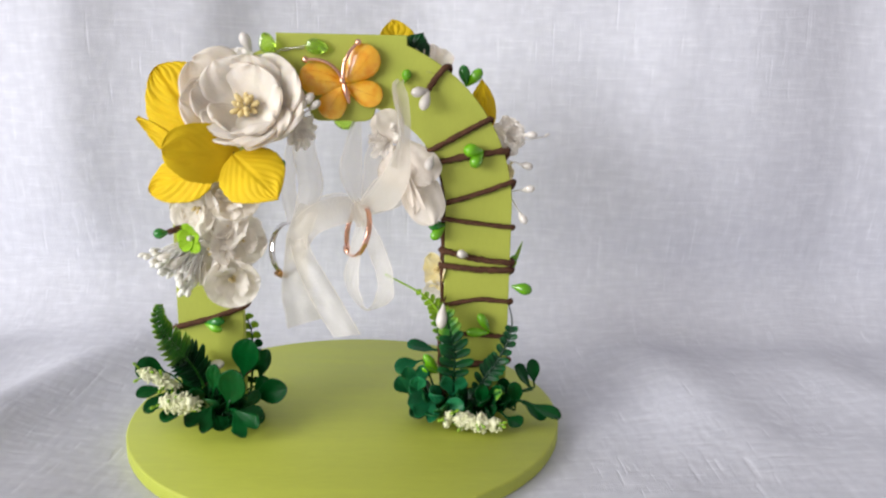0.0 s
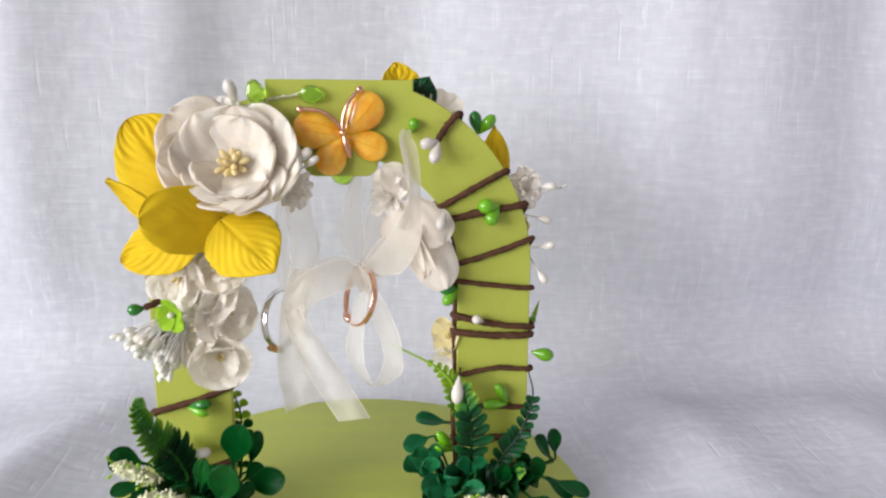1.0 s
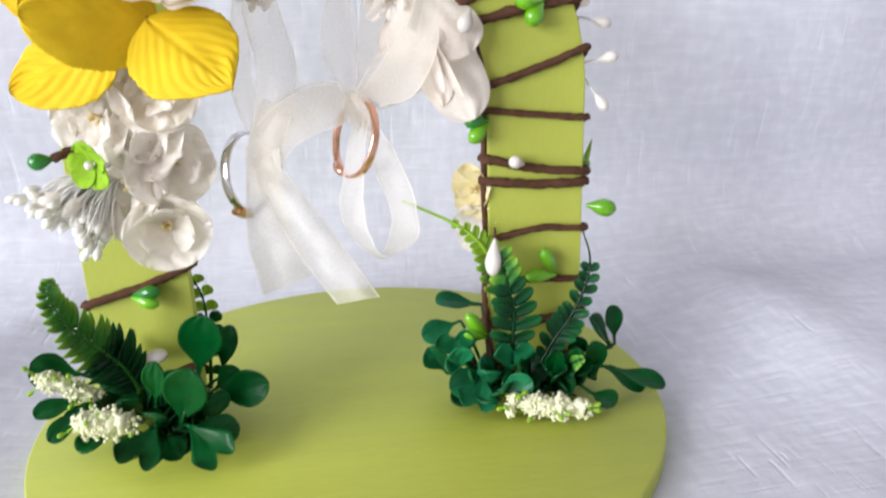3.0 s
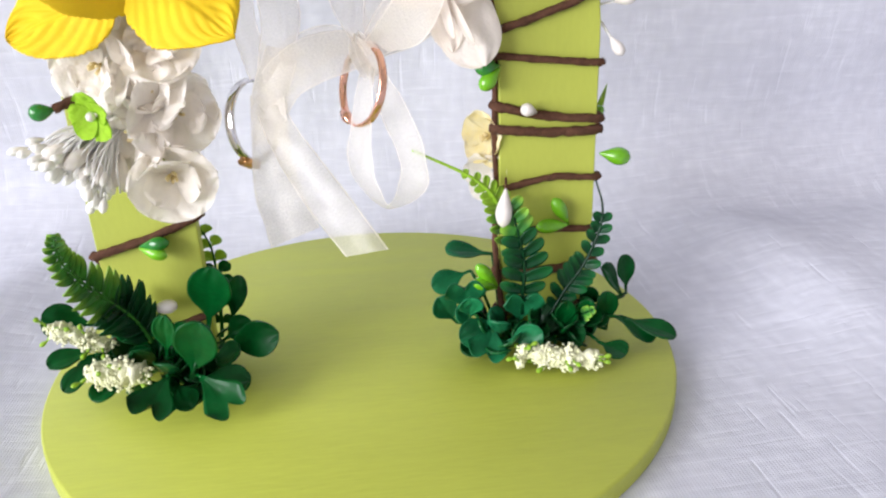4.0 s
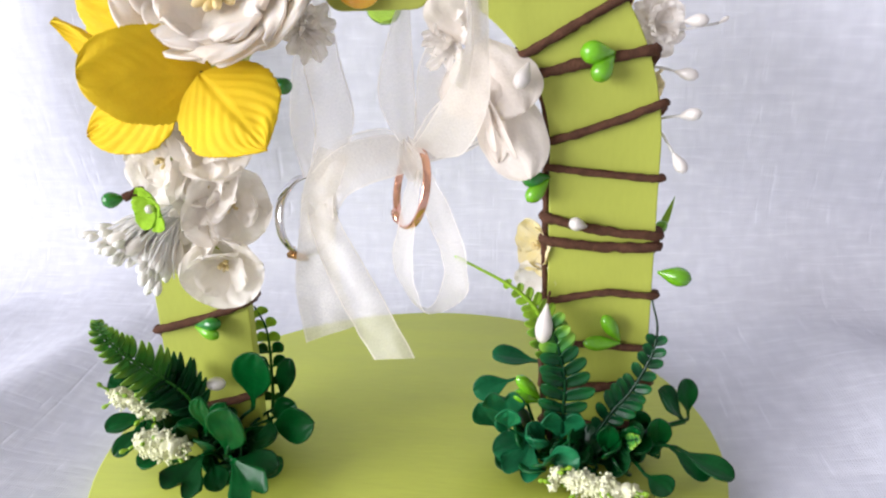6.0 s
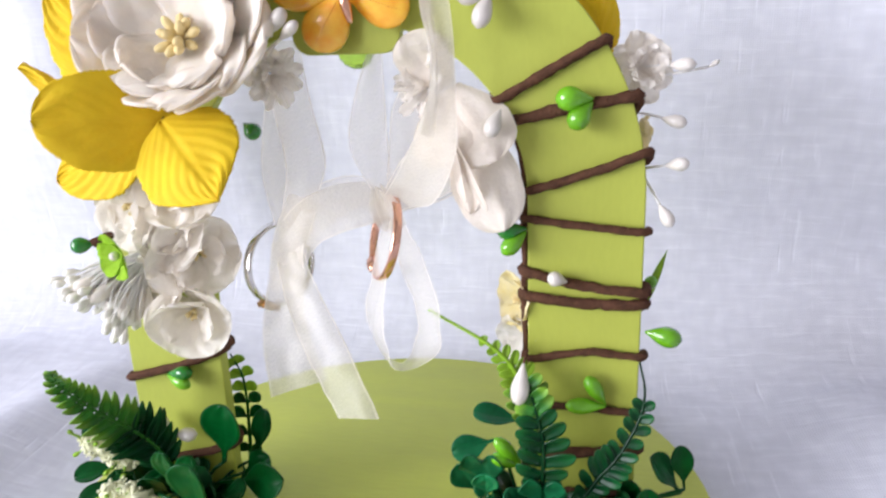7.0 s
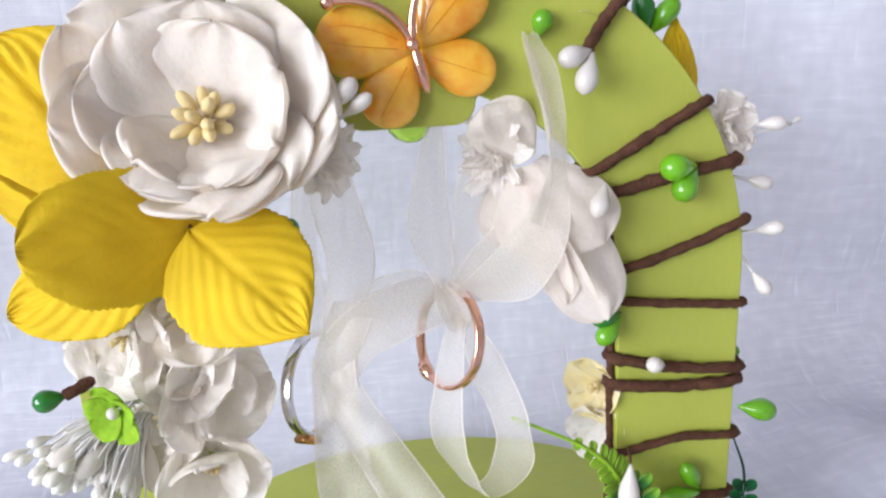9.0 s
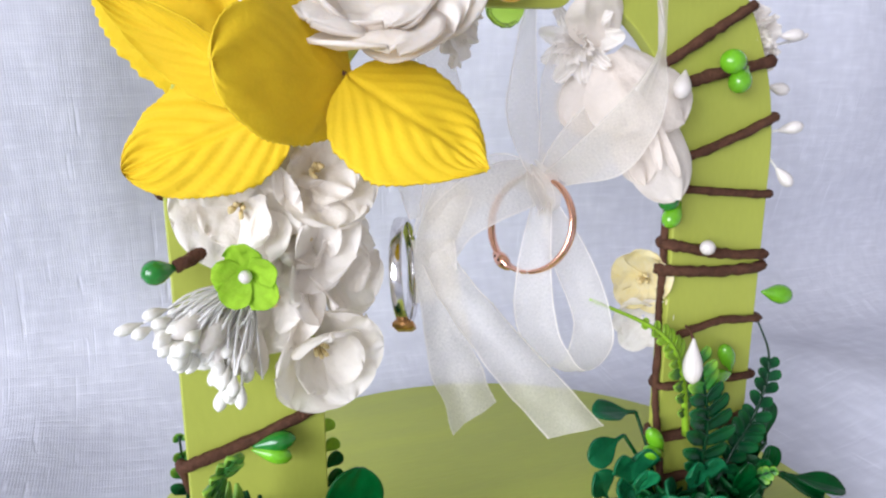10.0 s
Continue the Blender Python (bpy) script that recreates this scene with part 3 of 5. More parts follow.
twine("twine", [(-0.0700, Y1, 0.108), (-0.0727, -0.0035, 0.1045), (-0.0728, -0.004, 0.1005), (-0.0715, -0.003, 0.0965), (-0.068, Y1, 0.094)], "brown twine loop at the leg's outer edge")
twine("twine", [(-0.0705, -0.0125, 0.0848), (-0.0675, -0.0115, 0.0858), (-0.064, -0.009, 0.0868), (-0.059, Y0, 0.0875)], "short brown twine end holding a green bud")

# ---- kinds of trimmings ----
def pleats(length, seed):
    """Shallow creases that fan out from a petal's foot, with a dent or two."""
    def relief(u, v):
        fan = noise.noise(Vector((v * 5.5, seed * 4.1, u * 0.8)))
        dent = noise.noise(Vector((v * 1.6 + seed, u * 2.2, seed * 2.7)))
        return length * (0.016 * fan * min(1, u * 2.5) + 0.035 * dent * u)
    return relief


def flower(name, at, facing, layers, material, label, category="flower", group="", turn=0.0, seed=1, thick=0.00045, wavy=0.0022, middle=None, crease=1.0):
    """layers: rows of (count, length, width, rise in degrees, bend, curl, cup, offset from the middle)."""
    rnd = random.Random(seed)
    f = thing(name, at, label, category, group)
    z = Vector(facing).normalized()
    x = (Vector((1, 0, 0)) - z * z.x).normalized()
    y = z.cross(x)
    for k, (count, length, width, rise, bend, curl, cup, off) in enumerate(layers):
        for i in range(count):
            a = turn + 2 * math.pi * (i + 0.5 * k + rnd.uniform(-0.10, 0.10)) / count
            e = radians(rise + rnd.uniform(-8, 8))
            r = x * math.cos(a) + y * math.sin(a)
            along, inner = r * math.cos(e) + z * math.sin(e), z * math.cos(e) - r * math.sin(e)
            long = length * rnd.uniform(0.9, 1.08)
            bm = blade(Vector(at) + r * off + z * 0.0006 * k, along, inner + r * rnd.uniform(-0.1, 0.1), long, width * rnd.uniform(0.9, 1.1), petal_shape,
                       bend * rnd.uniform(0.7, 1.3), curl * rnd.uniform(0.5, 1.6), cup * rnd.uniform(0.7, 1.3), pleats(long * crease, rnd.uniform(0, 9)), 14, 16, thick, wavy * long / 0.02, rnd.uniform(0, 20), blunt=0.34)
            part("petal", bm, material, f)
    if middle:
        middle(f, Vector(at), x, y, z, rnd)
    return f


def small_stamens(f, at, x, y, z, rnd):
    bm = bmesh.new()
    for i in range(7):
        a = rnd.uniform(0, 6.3)
        turned(at, z + (x * math.cos(a) + y * math.sin(a)) * 0.35, 0.004, lambda u: 0.00015 if u < 0.6 else 0.00045, 5, 5, bm)
    part("stamen_tuft", bm, STAMEN, f, "tiny cream yellow stamens")


def pearl_middle(f, at, x, y, z, rnd):
    bm = bmesh.new()
    ball(bm, at + z * 0.0016, 0.0012, 2)
    part("pearl", bm, PEARL, f, "small white pearl bead")


def bud(name, foot, along, length, radius, material, label, stalk=None, category="bud", group="", stalk_material=None):
    b = thing(name, foot, label, category, group)
    part("berry", turned(foot, along, length, drop_profile(radius)), material, b)
    if stalk:
        part("stalk", tube([stalk, (Vector(stalk) + Vector(foot)) / 2 + Vector((0, -0.0003, 0.0002)), Vector(foot) + Vector(along).normalized() * length * 0.1], 0.00035, 4, 6), stalk_material or material, b)
    return b


def vein_relief(depth, count):
    """Pressed veins that run slantwise from the midrib."""
    def relief(u, v):
        w = abs(v)
        side = 0.5 + 0.5 * math.cos(2 * math.pi * (count * (u - 0.55 * w) + 0.15 + 0.10 * noise.noise(Vector((u * 3, v * 2, count)))))
        rib = math.exp(-(w / 0.07) ** 2)
        return -depth * (side ** 3 * min(1, w * 4) * (1 - 0.35 * w) * min(1, u * 5)) - depth * 1.3 * rib
    return relief


def serrate(shape, count, amount):
    return lambda u: shape(u) * (1 - amount * ((u * count) % 1.0))


def foam_leaf(foot, tip, face, width, label, bend=0.0, curl=0.0, cup=0.0, seed=0.0, material=FOAM, depth=0.0009, count=7, group="yellow foam leaves", name="foam_leaf", nu=56, shape=leaf_shape):
    along = Vector(tip) - Vector(foot)
    leaf = thing(name, foot, label, "leaf", group)
    part("leaf_blade", blade(foot, along, face, along.length, width, serrate(shape, 26, 0.05), bend, curl, cup, vein_relief(depth, count), nu, 40, 0.0008, 0.0010, seed), material, leaf)
    away = along.normalized()
    part("stalk", tube([Vector(foot) - away * 0.003 + Vector((0, 0.0040, 0)), Vector(foot) + Vector((0, 0.0016, 0)), Vector(foot) + away * 0.002 + Vector((0, 0.0012, 0))], 0.0004, 4, 6), TWINE, leaf, "short dark wire stalk")
    return leaf


def frond(foot_to_tip, face, pairs, length, width, label, mats, seed=1, shape=finger_shape, lean=0.55, start=0.15, end=0.985, group="fern fronds", rib_r=0.0007, fall=0.78):
    """A fern frond: a rib with pairs of leaflets, longest below the middle, paler towards the tip."""
    rnd = random.Random(seed)
    f = thing("fern_frond", foot_to_tip[0], label, "fern", group)
    line = spline(foot_to_tip, 24)
    rib = part("rib", tube(foot_to_tip, rib_r, 8, 6, 0.1, 0.35), mats[1], f)
    for i in range(pairs):
        t = start + (end - start) * i / (pairs - 1)
        k = min(int(t * (len(line) - 1)), len(line) - 2)
        p, ahead = line[k], (line[k + 1] - line[k]).normalized()
        n = Vector(face)
        n = (n - ahead * n.dot(ahead)).normalized()
        side = ahead.cross(n)
        s0 = i / (pairs - 1)
        grow = (0.62 + 0.38 * min(1.0, s0 / 0.22)) * (1 - fall * max(0.0, (s0 - 0.15) / 0.85) ** 1.15)
        material = mats[0] if s0 < 0.34 else mats[1] if s0 < 0.66 else mats[2]
        for s in (-1, 1):
            along = side * s + ahead * (lean + 0.25 * t + rnd.uniform(-0.1, 0.1)) + n * rnd.uniform(-0.05, 0.22)
            part("leaflet", blade(p, along, n, length * grow * rnd.uniform(0.9, 1.08), width * (0.6 + 0.4 * grow), shape, 0.15, -0.5, 0.25, lambda u, v: -0.0002 * math.exp(-(v / 0.2) ** 2), 9, 6, 0.0007, 0, 0), material, rib)
    return f


def sprig(root, leaves, label, stem_material=LEAF, group="leafy sprigs", leaf_material=LEAF):
    """A plastic sprig: leaves of (foot, tip, width, notch, face) on thin stems from one root."""
    s = thing("leaf_sprig", root, label, "foliage", group)
    for i, (foot, tip, width, notch, face) in enumerate(leaves):
        foot, tip = Vector(foot), Vector(tip)
        mid = Vector(root).lerp(foot, 0.55) + Vector((0, 0, 0.002))
        stem = part("stem", tube([root, mid, foot], 0.0005, 5, 6), stem_material, s)
        along = tip - foot
        part("leaf", blade(foot, along, face, along.length, width * 0.97, spoon_shape if notch < 0.25 else lobed_shape, 0.25, -0.45, 0.22, lambda u, v: -0.00015 * math.exp(-(v / 0.09) ** 2), 14, 14, 0.0010, 0.0004, i * 1.7, notch * (1.0 if notch < 0.25 else 1.15), 0.0 if notch < 0.25 else 0.40), leaf_material, stem)
    # short leaves that fill the clump's heart, two in three darker to paint its shade
    rnd = random.Random(int(abs(root[0]) * 9000) + len(leaves))
    for i in range(9):
        a, e = rnd.uniform(0, 2 * math.pi), rnd.uniform(0.15, 1.1)
        d = Vector((math.cos(a) * math.cos(e), math.sin(a) * math.cos(e) - 0.25, math.sin(e)))
        foot = Vector(root) + d * rnd.uniform(0.002, 0.006)
        foot.z = max(foot.z, BASE_TOP + 0.002)
        stem = part("stem", tube([root, foot], 0.0005, 4, 6), stem_material, s)
        part("leaf", blade(foot, d, Vector((0, -0.5, 1)) + Vector((rnd.gauss(0, 0.4), rnd.gauss(0, 0.4), 0)), rnd.uniform(0.008, 0.0125), rnd.uniform(0.006, 0.009), spoon_shape, 0.25, -0.45, 0.22, lambda u, v: -0.00015 * math.exp(-(v / 0.09) ** 2), 12, 10, 0.0010, 0.0004, i * 1.3), leaf_material if i % 3 == 0 else FERN_DARK, stem)
    return s


def blossom_spray(a, b, spread, count, label, seed=1):
    """A spray of tiny foam blossoms packed along a short lime stem."""
    rnd = random.Random(seed)
    a, b = Vector(a), Vector(b)
    s = thing("blossom_spray", a, label, "flower spray", "white blossom sprays")
    stems, dots = bmesh.new(), bmesh.new()
    tube([a, a.lerp(b, 0.5) + Vector((0, 0, -0.001)), b], 0.0006, 6, 6, bm=stems)
    for i in range(7):
        p = a.lerp(b, rnd.uniform(0.1, 1))
        q = p + Vector((rnd.gauss(0, 1), rnd.gauss(-0.4, 0.8), rnd.gauss(0.2, 0.8))).normalized() * spread
        tube([p, (p + q) / 2 + Vector((0, 0, 0.0005)), q], 0.0004, 3, 5, bm=stems)
        turned(q, q - p, 0.0026, drop_profile(0.0007), 8, 6, stems)
    for i in range(int(count * 3.2)):
        t = rnd.random()
        wide = spread * (0.55 + 0.45 * math.sin(math.pi * t)) * (0.75 + 0.45 * math.sin(t * 17 + seed))
        d = Vector((rnd.gauss(0, 1), rnd.gauss(0, 1), rnd.gauss(0, 1))).normalized() * wide * rnd.uniform(0.45, 1) ** 0.6
        q = a.lerp(b, t) + d
        q.z = max(q.z, BASE_TOP + 0.0008)
        ball(dots, q, rnd.uniform(0.0003, 0.00066), 1)
    tube([a.lerp(b, 0.06), a.lerp(b, 0.5) + Vector((0, 0, 0.0004)), a.lerp(b, 0.94)], spread * 0.58, 10, 9, 0.95, bm=dots)
    tagged(part("stem", stems, FERN_LIGHT, s, "branched lime green stem"), kind="stuff")
    tagged(part("blossom_foam", dots, BLOSSOM, s, "tiny creamy white blossoms"), kind="stuff")
    return s


# ---- flowers and leaves on the arch's shoulder ----
def rolled_petal(f, foot, tip, inner, width, bend=0.9, curl=-1.1, cup=0.25, material=PAPER, seed=0.0, thick=0.0011, crease=0.5, wavy=0.0010, shape=cupped_shape, blunt=0.0):
    """A paper petal whose round end lies at tip: it leaves its foot bent back, bows towards its inner face and rolls its rim outwards."""
    foot, tip, n = Vector(foot), Vector(tip), Vector(inner)
    chord = tip - foot
    n = (n - chord.normalized() * n.dot(chord.normalized())).normalized()
    lean = bend * 0.52 + curl * 0.055
    along = chord.normalized() * math.cos(lean) - n * math.sin(lean)
    return part("petal", blade(foot, along, n * math.cos(lean) + chord.normalized() * math.sin(lean), chord.length * (1 + 0.05 * bend * bend), width, shape, bend, curl, cup, pleats(chord.length * crease, seed), 20, 16, thick, wavy, seed, blunt=blunt), material, f)


def cup_flower(name, at, facing, rings, material, label, group, bend=1.0, curl=-0.65, cup=0.12, thick=0.0013, crease=0.34, wavy=0.0017, seed=0.0):
    """Rings of petals, each a row of: degrees round the middle, reach, rise and width."""
    at, z = Vector(at), Vector(facing).normalized()
    x = (Vector((1, 0, 0)) - z * z.x).normalized()
    y = z.cross(x)
    f = thing(name, at, label, "flower", group)
    for k, ring_of in enumerate(rings):
        for i, (angle, reach, rise, width) in enumerate(ring_of):
            a = radians(angle)
            r = x * math.cos(a) + y * math.sin(a)
            rolled_petal(f, at + r * 0.08 * reach + z * (0.0012 * k + 0.0005 * (i % 3)), at + r * reach + z * rise, z, width, bend * (1 + 0.1 * k), curl * (1.3 if i % 2 else 0.8), cup, material, seed + i * 1.7 + 9 * k, thick, crease, wavy)
    return f, at, x, y, z


big, at, x, y, z = cup_flower("paper_flower", (-0.0376, -0.0098, 0.1326), (-0.05, -0.89, 0.45),
                              [[(184, 0.0216, 0.0128, 0.0240), (141, 0.0246, 0.0125, 0.0280), (84, 0.0172, 0.0125, 0.0250), (34, 0.0216, 0.0112, 0.0270), (-8, 0.0224, 0.0088, 0.0245), (-46, 0.0190, 0.0105, 0.0230), (-84, 0.0184, 0.0128, 0.0240), (-128, 0.0150, 0.0120, 0.0210)],
                               [(170, 0.0182, 0.0120, 0.0190), (126, 0.0172, 0.0135, 0.0210), (70, 0.0128, 0.0138, 0.0215), (22, 0.0136, 0.0110, 0.0200), (-28, 0.0134, 0.0096, 0.0200), (-78, 0.0126, 0.0105, 0.0205), (-140, 0.0120, 0.0112, 0.0165)]],
                              PAPER, "large open white paper flower with cream yellow stamens", "paper flowers")
for angle, lift, length in [(90 + 40 * i, 0.35 + 0.16 * (i % 3), 0.0060 + 0.0007 * (i % 2)) for i in range(9)] + [(40, 1.1, 0.0062), (200, 1.25, 0.0058), (300, 1.0, 0.0060)]:
    a = radians(angle)
    d = (x * math.cos(a) + y * math.sin(a)) * math.cos(lift) + z * math.sin(lift)
    part("stamen", turned(at + z * 0.0036, d, length, lambda u: 0.00025 if u < 0.34 else 0.00105 * math.sqrt(max(0, 1 - ((u - 0.66) / 0.345) ** 2)) + 0.00012, 9, 14), STAMEN, big, "cream yellow stamen")

foam_leaf((-0.0395, -0.0180, 0.1160), (-0.0622, -0.0368, 0.1198), (0.64, -0.76, 0.10), 0.0236, "bright yellow foam leaf with pressed veins, beside the white flower", -0.12, -0.25, -0.10, 1.0, depth=0.00012, shape=broad_leaf_shape)
foam_leaf((-0.0415, -0.0215, 0.1172), (-0.0221, -0.0352, 0.1017), (0.02, -0.82, 0.52), 0.0262, "bright yellow foam leaf pointing down, with pressed veins", 0.15, -0.2, -0.2, 2.0, count=7, depth=0.0004)
foam_leaf((-0.0500, -0.0165, 0.1130), (-0.0770, -0.0116, 0.1012), (-0.50, -0.82, 0.25), 0.0215, "bright yellow foam leaf with deep veins, hanging down", 0.1, -0.1, -0.1, 3.0, shape=round_leaf_shape, count=6, depth=0.0007)
foam_leaf((-0.0495, -0.0056, 0.1150), (-0.0736, -0.0058, 0.1495), (-0.15, -0.98, 0.0), 0.0400, "bright yellow foam leaf behind the white flower", 0.1, -0.2, -0.15, 4.0, shape=round_leaf_shape, depth=0.0011, count=8)
foam_leaf((-0.0545, -0.0195, 0.1140), (-0.0778, -0.0140, 0.1310), (-0.80, -0.55, -0.10), 0.0125, "narrow bright yellow foam leaf folded along its middle", 0.1, 0.2, 0.55, 5.0, depth=0.0004)

# small white paper flowers down the leg
W = 0.0128
for at, facing, petals in [((-0.0580, -0.0080, 0.0945), (-0.30, -0.93, -0.15), [(185, 0.0100, 0.0040, W), (232, 0.0090, 0.0060, W), (296, 0.0085, 0.0065, W), (20, 0.0095, 0.0045, W), (75, 0.0085, 0.0040, W), (130, 0.0085, 0.0035, W)]),
                           ((-0.0530, -0.0080, 0.0775), (-0.30, -0.94, -0.10), [(160, 0.0078, 0.0040, W), (230, 0.0088, 0.0050, W), (295, 0.0080, 0.0055, W), (345, 0.0080, 0.0050, 0.0110), (90, 0.0080, 0.0045, W)]),
                           ((-0.0478, -0.0080, 0.0880), (0.00, -0.98, 0.15), [(200, 0.0080, 0.0060, 0.0110), (265, 0.0085, 0.0065, 0.0115), (330, 0.0080, 0.0060, W), (60, 0.0085, 0.0050, W), (130, 0.0080, 0.0045, W)]),
                           ((-0.0462, -0.0085, 0.0985), (0.25, -0.88, 0.35), [(10, 0.0090, 0.0040, W), (320, 0.0095, 0.0055, W), (275, 0.0090, 0.0060, W), (165, 0.0080, 0.0055, W), (90, 0.0075, 0.0040, W)]),
                           ((-0.0440, -0.0075, 0.0812), (0.45, -0.88, 0.10), [(200, 0.0110, 0.0065, 0.0120), (132, 0.0100, 0.0060, 0.0120), (80, 0.0090, 0.0050, W), (15, 0.0082, 0.0045, W), (318, 0.0085, 0.0055, W)]),
                           ((-0.0462, -0.0085, 0.0668), (0.12, -0.97, -0.20), [(182, 0.0086, 0.0080, 0.0125), (238, 0.0092, 0.0070, 0.0125), (298, 0.0092, 0.0070, 0.0125), (3, 0.0092, 0.0065, 0.0120), (48, 0.0086, 0.0065, 0.0120), (100, 0.0066, 0.0110, 0.0115)])]:
    f, at, x, y, z = cup_flower("small_paper_flower", at, facing, [[(a, 1.14 * r, 1.25 * h, 1.18 * w) for a, r, h, w in petals], [(a + 40, 0.66 * r, 1.35 * h, 0.80 * w) for a, r, h, w in petals[::2]]], PAPER_CRISP, "small white paper flower glued to the green leg", "small paper flowers", 0.80, -0.7, 0.14, 0.0, 0.7, 0.0012, at[2] * 500)
    small_stamens(f, at + z * 0.001, x, y, z, random.Random(int(at.z * 9000)))
bud("paper_bud", (-0.0545, -0.0085, 0.1035), (0.05, -0.9, 0.25), 0.0075, 0.0033, PAPER, "round white paper bud among small flowers")
flower("lime_flower", (-0.0590, -0.0190, 0.0842), (-0.40, -0.85, -0.10), [(5, 0.0064, 0.0062, 22, 0.3, -0.4, 0.25, 0.0004)], PAPER_LIME, "tiny lime green paper flower with a pearl", group="lime flowers", turn=0.5, seed=21, wavy=0.0015, middle=pearl_middle)
bud("leaf_bud", (-0.0700, -0.0125, 0.0848), (-0.9, -0.2, -0.1), 0.0062, 0.0022, DEEP, "glossy green bud on a brown twine end")
bud("leaf_bud", (-0.0655, -0.0155, 0.0785), (-0.5, -0.4, -0.5), 0.0055, 0.0014, DEEP, "narrow glossy green bud among white stamens")


def stamen_bunch():
    """A loose bunch of white thread stamens with swollen tips, fanned out from one knot."""
    rnd = random.Random(31)
    root = Vector((-0.0575, -0.0090, 0.0800))
    s = thing("stamen_bunch", root, "bunch of white thread stamens with swollen tips", "stamens")
    threads = bmesh.new()
    for i in range(260):
        a = rnd.uniform(-0.05, 1.0)
        d = Vector((-0.0175, -0.0105, -0.0045)).lerp(Vector((-0.0030, -0.0050, -0.0175)), a) + Vector((rnd.gauss(0, 0.0016), rnd.gauss(0, 0.0032), rnd.gauss(0, 0.0014)))
        tip = root + d * rnd.uniform(0.60, 0.95)
        tube([root + Vector((rnd.gauss(0, 0.001), 0, rnd.gauss(0, 0.001))), root + d * 0.5 + Vector((rnd.gauss(0, 0.001), -0.001, 0.0015)), tip], 0.00022, 4, 5, bm=threads)
        if i % 3:
            continue
        part("stamen_tip", turned(tip, d, rnd.uniform(0.0036, 0.0052), drop_profile(rnd.uniform(0.0009, 0.0013)), 8, 8), STAMEN_TIP, s)
    for i in range(11):
        a = i / 10
        d = Vector((-0.0165, -0.0100, -0.0050)).lerp(Vector((0.0005, -0.0045, -0.0165)), a) + Vector((rnd.gauss(0, 0.0012), rnd.gauss(-0.002, 0.002), rnd.gauss(0, 0.0012)))
        part("stamen_tip", turned(root + d * 0.42, d, 0.0100, drop_profile(rnd.uniform(0.0014, 0.0020)), 10, 8), PAPER_CRISP, s, "larger white paper bud")
    tagged(part("threads", threads, THREAD, s, "white threads"), kind="stuff")


stamen_bunch()

# white trimmings behind and beside the large flower
flower("lace_flower", (-0.0195, -0.0085, 0.1262), (0.55, -0.75, -0.25), [(9, 0.0085, 0.0046, 22, 0.5, -0.6, 0.3, 0.0005), (5, 0.0062, 0.0044, 50, 0.4, -0.6, 0.3, 0.0004)], PAPER_THIN, "ragged white paper flower half hidden behind a larger one", group="paper flowers", turn=0.1, seed=41, wavy=0.0045, thick=0.0)
flower("lace_flower", (-0.0420, -0.0030, 0.1495), (-0.1, -0.8, 0.6), [(6, 0.0085, 0.0080, 22, 0.4, -0.5, 0.3, 0.0005)], PAPER_THIN, "white paper flower behind the large open one", group="paper flowers", turn=0.7, seed=42, wavy=0.003, thick=0.0)
bud("white_bud", (-0.0142, -0.0135, 0.1335), (0.75, -0.35, 0.55), 0.0070, 0.0014, PEARL, "pearly white bud beside the amber butterfly", (-0.0215, -0.008, 0.129), group="white buds", stalk_material=THREAD)
bud("white_bud", (-0.0160, -0.0140, 0.1350), (0.6, -0.3, 0.7), 0.0072, 0.0018, PEARL, "pearly white bud on a thread stalk", (-0.0230, -0.008, 0.1285), group="white buds", stalk_material=THREAD)
bud("white_bud", (-0.0368, -0.0050, 0.1552), (-0.4, -0.1, 0.9), 0.0085, 0.0022, PEARL, "greyish white bud above the large flower", (-0.034, -0.0048, 0.1500), group="white buds", stalk_material=THREAD)

# ---- the crown: butterfly, crystals, wire, buds ----
def wing(parent, foot, tip, width, depth, lines):
    foot, tip = Vector(foot), Vector(tip)
    along = tip - foot
    dome = lambda u, v: 0.0016 * (1 - v * v) * math.sin(math.pi * min(1, 0.12 + 0.88 * u)) ** 0.6
    w = part("wing", blade(foot, along, (0.04 * math.copysign(1, along.x), -1, 0.05), along.length, width, oval_shape, 0.10, 0, -0.05, dome, 18, 14, 0.0013), AMBER, parent)
    n = Vector((0, -1, 0))
    side = along.normalized().cross(n)
    for k in lines:
        pts = [foot + along * u + side * (width / 2 * k * oval_shape(u) * 0.8) + n * (dome(u, k * 0.8) + 0.0001 + math.sin(0.05) * along.length * u * u) for u in (0.15, 0.45, 0.72, 0.88)]
        part("wing_vein", tube(pts, 0.00009, 4, 5, 0, 0.4), AMBER_LINE, w, "darker amber vein")


butterfly = thing("butterfly_charm", (-0.0003, -0.0062, 0.1440), "amber resin butterfly charm with a rose gold body", "butterfly charm")
wing(butterfly, (-0.0008, -0.0068, 0.1442), (-0.0180, -0.0075, 0.1470), 0.0130, 0, (-0.1, 0.55))
wing(butterfly, (0.0005, -0.0068, 0.1448), (0.0114, -0.0075, 0.1580), 0.0132, 0, (-0.5, 0.1))
wing(butterfly, (0.0006, -0.0068, 0.1434), (0.0144, -0.0075, 0.1384), 0.0104, 0, (0.0,))
wing(butterfly, (-0.0008, -0.0068, 0.1430), (-0.0082, -0.0078, 0.1310), 0.0112, 0, (0.0,))
part("body", turned((0.0016, -0.0098, 0.1365), (-0.26, 0.02, 1), 0.0092, lambda u: 0.00035 + 0.0009 * math.sin(math.pi * min(1, u * 0.9 + 0.05)), 10, 14), GOLD, butterfly, "rose gold body")
